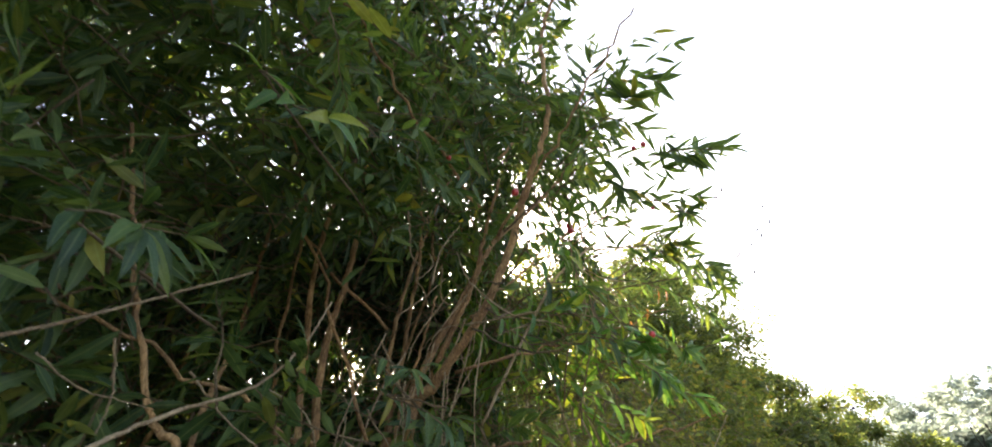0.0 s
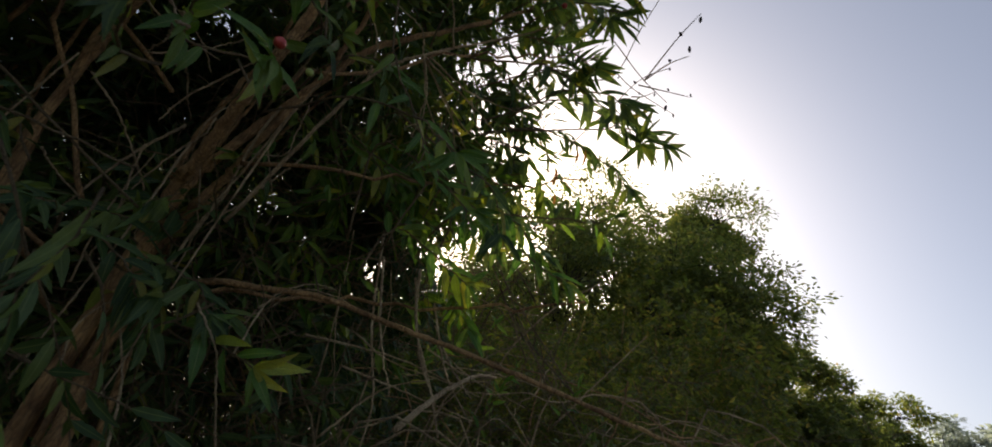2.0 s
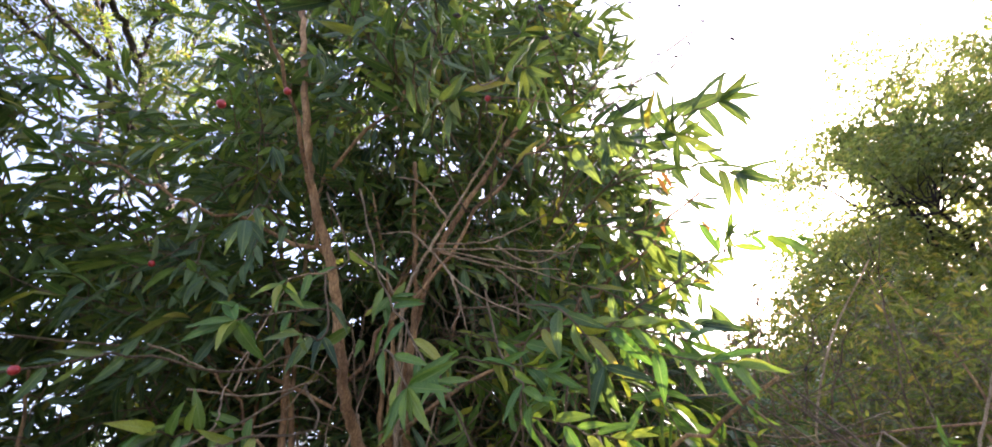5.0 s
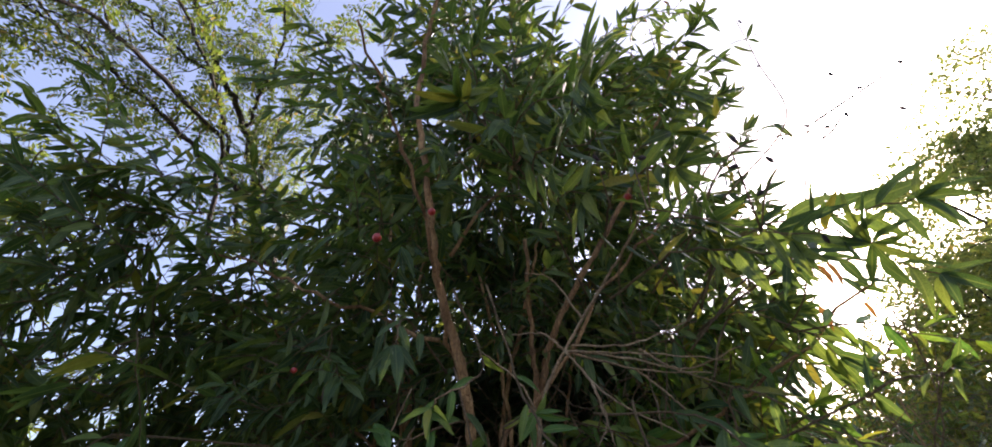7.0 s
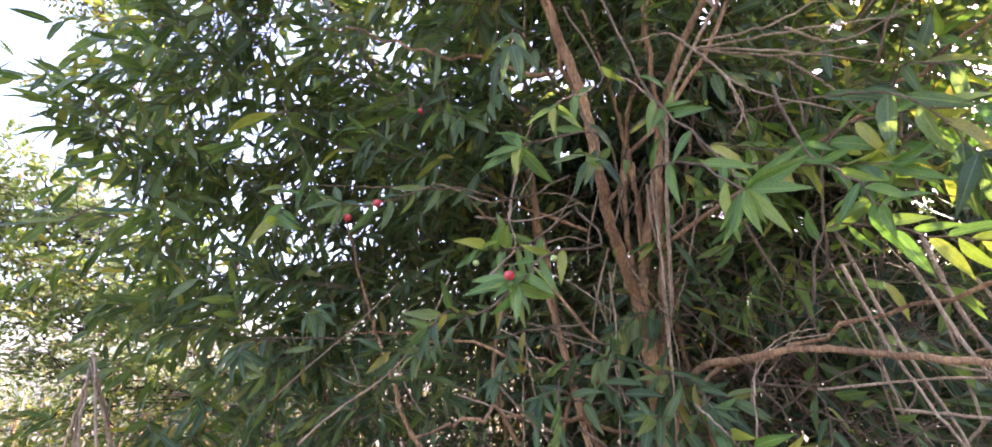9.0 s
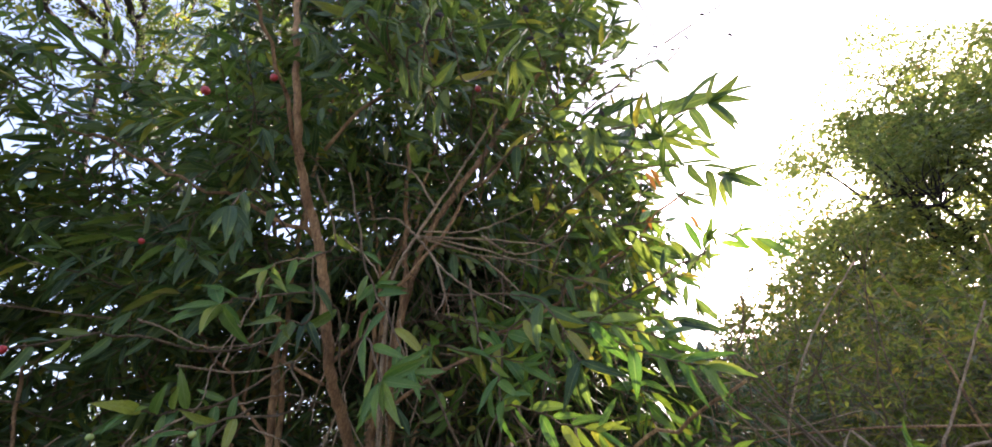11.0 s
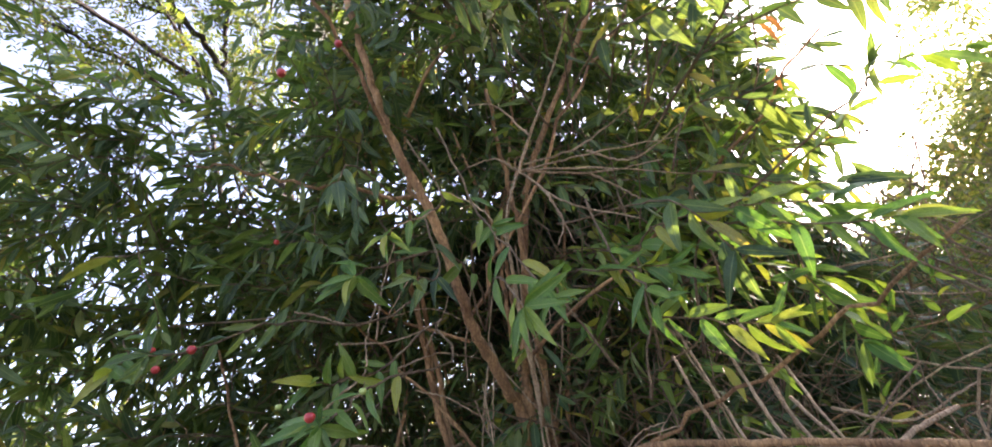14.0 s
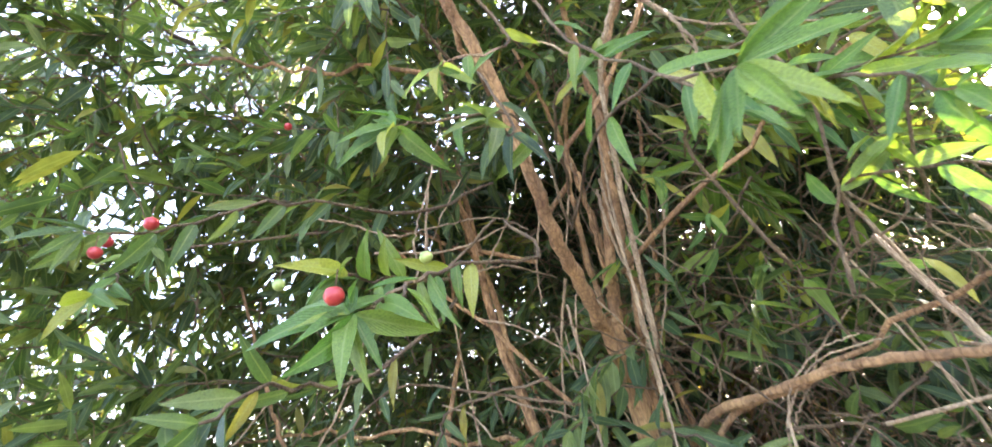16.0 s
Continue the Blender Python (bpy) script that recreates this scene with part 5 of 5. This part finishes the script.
scrub_bush(at(27, 2.0), 0.7, 1.75, 520, shaded_leaf_mat, LOW, 36, size=0.065)
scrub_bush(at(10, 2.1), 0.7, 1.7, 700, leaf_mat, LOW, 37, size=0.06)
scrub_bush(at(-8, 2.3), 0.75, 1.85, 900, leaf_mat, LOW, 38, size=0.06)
scrub_bush(at(48, 2.1), 0.6, 1.75, 420, shaded_leaf_mat, LOW, 39, size=0.065)
scrub_bush(at(9, 8.0), 2.1, 4.5, 2600, scrub_mat, GLARE_TONED, 49, size=0.11, width=0.5)
scrub_bush(at(14, 6.0), 1.5, 3.4, 1900, scrub_mat, GLARE_TONED, 40, size=0.1, width=0.45)

FINE_BUSH = "low bush with feathery leaflets and brown twigs"
for yaw, far, h, k in ((97, 4.6, 2.1, 41), (108, 4.2, 1.9, 42), (119, 4.8, 2.0, 43), (131, 4.4, 2.1, 44), (90, 5.5, 2.4, 45), (72, 5.2, 2.6, 46)):
    scrub_bush(at(yaw, far), 1.0, h, 620, fine_mat if k % 2 else scrub_mat, FINE_BUSH, k, size=0.045, rows=SHORT, width=0.36, per=15)

# far bushes share the leaf colour with haze painted in
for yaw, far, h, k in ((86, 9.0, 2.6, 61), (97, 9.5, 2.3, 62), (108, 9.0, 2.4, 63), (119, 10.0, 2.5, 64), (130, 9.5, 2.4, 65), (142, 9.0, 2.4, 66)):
    scrub_bush(at(yaw, far), 1.7, h, 700, hazed_leaf_mat, "distant bush of the hedge line in haze-paled green", k, size=0.10, rows=SHORT, width=0.36, per=9)

# ---- dry tangle at the foot of the shrub ----
tangle = thing("dry_brush", (0.75, 1.75, 0.0), "tangle of bleached dry twigs and creeper stems", "dry brush")
tr = np.random.default_rng(51)
for k in range(42):
    a = np.array([0.1 + 0.9 * tr.random(), 1.5 + 0.7 * tr.random(), 0.2 + 0.6 * tr.random()])
    b = a + np.array([0.3 * tr.standard_normal(), 0.25 * tr.standard_normal(), 0.6 + 0.4 * tr.random()])
    c = b + np.array([0.35 * tr.standard_normal(), 0.2 * tr.standard_normal(), 0.12 * tr.standard_normal() - 0.08])
    b[0], c[0], c[2] = min(b[0], 0.85), min(c[0], 0.85), min(c[2], 1.85)
    Tubes().add(smooth_line([a, b, c], 7, 0.009, tr), 0.0032, 0.0012, 5).done("dry_stem", dry_bark if k % 3 else bark, tangle)
fine_t = Tubes()
for k in range(750):
    a = np.array([-1.4 + 2.0 * tr.random(), 1.45 + 1.0 * tr.random(), 0.7 + 1.5 * tr.random() ** 1.4])
    d = unit(tr.standard_normal(3)) * (0.15 + 0.3 * tr.random())
    fine_t.add(smooth_line([a, a + d * 0.5 + tr.standard_normal(3) * 0.03, a + d], 4, 0.003, tr), 0.0018, 0.0007, 4)
for k in range(420):
    a = np.array([-0.75 + 1.0 * tr.random(), 1.42 + 0.7 * tr.random(), 1.15 + 1.1 * tr.random()])
    d = unit(tr.standard_normal(3) + UP * 0.6) * (0.12 + 0.28 * tr.random())
    fine_t.add(smooth_line([a, a + d * 0.5 + tr.standard_normal(3) * 0.03, a + d], 4, 0.003, tr), 0.0024, 0.0008, 4)
fine_t.done("twig_mass", twig_bark, tangle, kind="stuff")

briar = thing("dry_briar", (0.85, 2.15, 0.0), "sprawling bare briar of pale crossing twigs before the hedge", "dry brush")
for k in range(46):
    a = np.array([0.2 + 1.5 * tr.random(), 1.85 + 0.6 * tr.random(), 0.1])
    b = a + np.array([0.25 * tr.standard_normal(), 0.15 * tr.standard_normal(), 1.1 + 0.5 * tr.random()])
    c = b + np.array([0.45 * tr.standard_normal(), 0.2 * tr.standard_normal(), 0.02 + 0.12 * tr.standard_normal()])
    e = c + (c - b) * 0.6 - UP * 0.08
    Tubes().add(smooth_line([a, b, c, e], 6, 0.007, tr), 0.0042, 0.0012, 5).done("dry_stem", dry_bark if k % 4 else bark, briar)
briar_t = Tubes()
for k in range(200):
    a = np.array([0.15 + 1.6 * tr.random(), 1.85 + 0.7 * tr.random(), 1.0 + 0.95 * tr.random()])
    d = unit(tr.standard_normal(3) * np.array([1.3, 0.8, 0.6])) * (0.12 + 0.3 * tr.random())
    briar_t.add(smooth_line([a, a + d * 0.5 + tr.standard_normal(3) * 0.03, a + d], 4, 0.003, tr), 0.0017, 0.0007, 4)
for k in range(12):
    a = np.array([0.25 + 0.75 * tr.random(), 2.0 + 0.5 * tr.random(), 1.7 + 0.2 * tr.random()])
    top = twig_line(a, UP + tr.standard_normal(3) * 0.35, 0.3 + 0.3 * tr.random(), 0.1, tr, 6)
    briar_t.add(top, 0.003, 0.001, 4)
    for j in range(9):
        briar_t.add(twig_line(top[1 + j % 5], UP * 0.6 + tr.standard_normal(3) * 0.7, 0.08 + 0.1 * tr.random(), 0.1, tr, 4), 0.0014, 0.0006, 3)
briar_t.done("twig_mass", twig_bark, briar, kind="stuff")

# ---- thorn tree with feathery leaves ----
thorn = thing("thorn_tree", (-2.92, 1.31, 0.00), "thorny tree with dark crooked branches and feathery leaflets", "tree")
thr = np.random.default_rng(61)
thorn_leaves, thorn_twigs = Leaves(SHORT, 0.36), Tubes()


def thorn_limb(pts, r0, r1, density):
    """A dark crooked limb with side twigs that carry feathery leaves."""
    line = smooth_line(pts, 7, 0.012, thr)
    Tubes().add(line, max(r0 * 0.8, 0.015), r1 * 0.75, 8, 0.06, thr).done("limb", dark_bark, thorn)
    run = unit(line[-1] - line[0])
    for k in range(round(density * 1.35)):
        j = int(thr.integers(len(line) // 4, len(line)))
        d = unit(thr.standard_normal(3) * 0.55 + UP * 0.2 + run * 0.9)
        tw = twig_line(line[j], d, 0.35 + 0.6 * thr.random(), 0.2 * thr.random(), thr, 9)
        thorn_twigs.add(tw, 0.0042, 0.0012, 4)
        flat = unit(UP + thr.standard_normal(3) * 0.5)
        for i in range(12):
            x = 1.0 + 7.0 * i / 12
            s = tw[int(x)] + (tw[int(x) + 1] - tw[int(x)]) * (x % 1)
            out = unit(np.cross(d, flat)) * (1 if i % 2 else -1)
            rib = twig_line(s, out + d * 0.7 + thr.standard_normal(3) * 0.22, 0.07 + 0.06 * thr.random(), 0.3, thr, 6)
            thorn_twigs.add(rib, 0.0009, 0.0006, 3)
            ax = unit(rib[-1] - rib[0])
            sd = unit(np.cross(ax, flat))
            for m in range(10):
                thorn_leaves.add(rib[1 + m // 2], sd * (1 if m % 2 else -1) + ax * 0.55 + thr.standard_normal(3) * 0.12, flat + thr.standard_normal(3) * 0.25, 0.034 + 0.018 * thr.random(), 0.1)


thorn_limb([(-2.92, 1.31, -0.10), (-2.87, 1.31, 1.20), (-2.91, 1.33, 3.55), (-2.79, 1.06, 3.89), (-2.60, 0.83, 4.25), (-2.49, 0.75, 4.40), (-2.24, 0.55, 4.71), (-2.01, 0.30, 4.93), (-1.83, 0.07, 5.19), (-1.53, -0.19, 5.49)], 0.06, 0.018, 16)
thorn_limb([(-2.24, 0.55, 4.71), (-2.01, 0.59, 4.94), (-1.79, 0.61, 5.26), (-1.47, 0.50, 5.61)], 0.022, 0.01, 10)
thorn_limb([(-2.49, 0.75, 4.40), (-2.28, 0.77, 4.65), (-2.07, 0.84, 5.01), (-1.72, 0.95, 5.55)], 0.022, 0.01, 9)
thorn_limb([(-2.60, 0.83, 4.25), (-2.37, 0.40, 4.40), (-2.10, -0.02, 4.50), (-1.82, -0.43, 4.52), (-1.62, -0.70, 4.45)], 0.026, 0.01, 22)
thorn_limb([(-2.01, 0.30, 4.93), (-1.96, 0.02, 4.93), (-1.74, -0.39, 5.02)], 0.016, 0.008, 9)
thorn_limb([(-2.97, -0.37, 2.11), (-2.56, -0.59, 2.30), (-2.25, -0.74, 2.45), (-1.93, -0.89, 2.54)], 0.024, 0.01, 14)
thorn_limb([(-2.98, -0.37, 2.03), (-2.46, -0.61, 2.21), (-2.14, -0.78, 2.39), (-1.93, -0.92, 2.45)], 0.02, 0.01, 12)
thorn_limb([(-3.04, -0.18, 1.77), (-2.64, -0.49, 1.96), (-2.33, -0.72, 2.07), (-2.11, -0.92, 2.14)], 0.018, 0.008, 14)
thorn_limb([(-3.01, -0.20, 2.11), (-2.48, -0.29, 2.96), (-2.06, -0.39, 3.30), (-1.78, -0.46, 3.51)], 0.02, 0.008, 14)
thorn_limb([(-3.06, -0.07, 1.76), (-2.91, 0.24, 2.92), (-2.49, 0.84, 4.02), (-2.19, 0.65, 4.40)], 0.022, 0.01, 14)
thorn_limb([(-2.62, 0.62, 3.57), (-2.06, 0.45, 4.38), (-1.51, 0.09, 4.72), (-1.15, -0.29, 4.76)], 0.022, 0.009, 12)
thorn_limb([(-2.06, 0.45, 4.38), (-1.59, -0.19, 4.44), (-1.27, -0.61, 4.25), (-1.08, -0.93, 4.08)], 0.02, 0.008, 16)
thorn_limb([(-2.47, 0.38, 1.43), (-2.23, 0.02, 1.74), (-2.06, -0.21, 1.87), (-1.88, -0.42, 1.90)], 0.016, 0.007, 22)
thorn_limb([(-2.47, 0.38, 1.43), (-2.22, 0.08, 2.02), (-2.03, -0.18, 2.22), (-1.82, -0.42, 2.31)], 0.016, 0.007, 22)
thorn_limb([(-2.45, 0.39, 1.27), (-2.23, 0.10, 1.49), (-2.08, -0.14, 1.61), (-1.91, -0.36, 1.67)], 0.014, 0.006, 18)
thorn_limb([(-2.70, 1.03, 3.85), (-2.61, 0.75, 4.02), (-2.42, 0.62, 4.28), (-2.15, 0.37, 4.73), (-1.92, 0.18, 5.05)], 0.028, 0.012, 10)
thorn_twigs.done("twig_mass", dark_bark, thorn, kind="stuff")
thorn_leaves.done("foliage", fine_mat, thorn)

# ---- dry stalks ----
stalks = thing("dry_stalks", (-0.54, 0.15, 0.0), "bundle of pale dry stalks leaning together", "dry plant")
stem(stalks, [(-0.84, -0.03, -0.05), (-0.72, 0.04, 0.80), (-0.61, 0.11, 1.49), (-0.54, 0.15, 1.71)], 0.0045, 0.003, dry_bark, "stalk", 0.003)
stem(stalks, [(-0.48, 0.00, -0.05), (-0.50, 0.06, 0.80), (-0.53, 0.12, 1.49), (-0.54, 0.15, 1.72)], 0.0045, 0.003, dry_bark, "stalk", 0.003)
stem(stalks, [(-0.18, 0.21, -0.05), (-0.32, 0.19, 0.80), (-0.46, 0.17, 1.49), (-0.54, 0.15, 1.73)], 0.0045, 0.003, dry_bark, "stalk", 0.003)
stem(stalks, [(-0.66, 0.39, -0.05), (-0.61, 0.30, 0.80), (-0.57, 0.21, 1.49), (-0.54, 0.15, 1.74)], 0.0045, 0.003, dry_bark, "stalk", 0.003)
stem(stalks, [(0.36, 0.63, -0.05), (0.00, 0.44, 0.80), (-0.33, 0.26, 1.49), (-0.53, 0.16, 1.75)], 0.0045, 0.003, dry_bark, "stalk", 0.003)
stem(stalks, [(-1.14, 0.21, -0.05), (-0.90, 0.19, 0.80), (-0.68, 0.17, 1.49), (-0.54, 0.15, 1.76)], 0.0045, 0.003, dry_bark, "stalk", 0.003)


# ---- trees further off ----
# the low sun shines through a gap in the crown
SUN_GAP = np.array([0.6, 1.1, 1.9])
SUN_WAY = np.array([-math.sin(radians(SUN_YAW)) * math.cos(radians(SUN_ELEVATION)), math.cos(radians(SUN_YAW)) * math.cos(radians(SUN_ELEVATION)), math.sin(radians(SUN_ELEVATION))])


def crown_tree(name, place, height, spread, label, leaf, seeds, clumps, size, trunk_r, mat=dark_bark, low=0.12, group="", lobes=30):
    """A broad tree: trunk, limbs that each carry a rounded lobe of leaf clumps, with gaps between the lobes."""
    r = np.random.default_rng(seeds)
    t = thing(name, place, label, "tree", group)
    base = np.array(place, float)
    fork = base + np.array([0, 0, height * 0.22])
    Tubes().add(smooth_line([base - UP * 0.1, (base + fork) / 2 + r.standard_normal(3) * 0.1, fork], 5, 0.02, r), trunk_r, trunk_r * 0.75, 12, 0.05, r).done("trunk", mat, t)
    leaves, twigs_t = Leaves(SHORT, 0.5), Tubes()
    mid = base + UP * height * (0.5 + low / 2)
    half = np.array([spread, spread, height * (0.5 - low / 2)])

    def clump(c, big, out):
        off_sun = np.linalg.norm(np.cross(c - SUN_GAP, SUN_WAY))
        if (off_sun < 0.42 and r.random() < 0.93) or (off_sun < 0.75 and r.random() < 0.35):
            return
        m = int(46 + 26 * r.random())
        o = r.standard_normal((m, 3)) * big * np.array([1, 1, 0.45])
        d = o / big + out * 0.4 - UP * 0.25 + r.standard_normal((m, 3)) * 0.5
        leaves.extend(c + o, d, UP + out * 0.5 + r.standard_normal((m, 3)) * 0.45, size * (0.6 + 0.7 * r.random(m)), 0.15)

    for k in range(lobes):
        q = unit(r.standard_normal(3) + UP * 0.15)
        box = q / np.max(np.abs(q)) * 0.2 + q * 0.8
        edge = 0.92 + 0.3 * noise.noise(Vector(q * 2.2 + base * 0.31))
        lobe_r = spread * (0.22 + 0.14 * r.random())
        c = mid + box * (half - lobe_r * 0.6) * edge * (0.45 + 0.55 * r.random() ** 0.5)
        line = smooth_line([fork, fork * 0.45 + c * 0.55 + UP * 0.03 * height + r.standard_normal(3) * 0.2, c], 6, 0.04, r)
        Tubes().add(line, trunk_r * 0.36, 0.022, 7).done("limb", mat, t)
        for j in range(round(clumps / lobes)):
            w = unit(r.standard_normal(3))
            w[2] = abs(w[2]) if r.random() < 0.55 else w[2]
            p = c + w * lobe_r * np.array([1, 1, 0.85]) * (0.5 + 0.5 * r.random() ** 0.6)
            if p[2] < height * low:
                continue
            if j % 3 == 0:
                twigs_t.add(smooth_line([c, (c + p) / 2 + r.standard_normal(3) * 0.06 * lobe_r, p], 4, 0.02, r), 0.014, 0.004, 4)
            clump(p, 0.038 * spread * (0.6 + 0.7 * r.random()), w)
    # the shaded lower body behind the lobes
    for k in range(round(clumps * 0.75)):
        q = unit(r.standard_normal(3))
        p = mid + q * half * np.array([0.95, 0.95, 0.95]) * r.random() ** 0.36
        if height * low < p[2] < height * (0.5 + 0.25 * r.random()):
            clump(p, 0.05 * spread, q)
    twigs_t.done("twig_mass", mat, t, kind="stuff")
    leaves.done("crown", leaf, t)
    return t


crown_tree("broad_tree", at(-7.5, 12.0), 9.8, 4.35, "broad green tree, glare put into its leaf colour, low sun behind it", tree_mat, 5, 2100, 0.105, 0.22, low=0.1, lobes=44)
crown_tree("broad_tree", at(-18.5, 13.0), 10.3, 2.4, "small-leaved green tree at the edge of open sky", tree_mat, 6, 1200, 0.12, 0.18, low=0.1)
crown_tree("broad_tree", at(-28.5, 16.0), 7.6, 2.6, "low green tree behind the shrubs", tree_mat, 7, 1250, 0.12, 0.16, low=0.05)
crown_tree("broad_tree", at(-34.0, 20.0), 7.0, 3.0, "low green tree behind the shrubs", tree_mat, 8, 1250, 0.13, 0.16, low=0.05)
# haze over the wood edge comes from its pale leaf colour
FAR = "distant tree of the wood edge with haze put into its leaves"
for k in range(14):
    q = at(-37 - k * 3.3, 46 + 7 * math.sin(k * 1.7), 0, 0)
    crown_tree("distant_tree", q, 12.6 + 2.6 * math.sin(k * 2.3 - 0.6), 5.2, FAR, hazed_leaf_mat, 70 + k, 300, 0.38, 0.25, group="far wood edge")
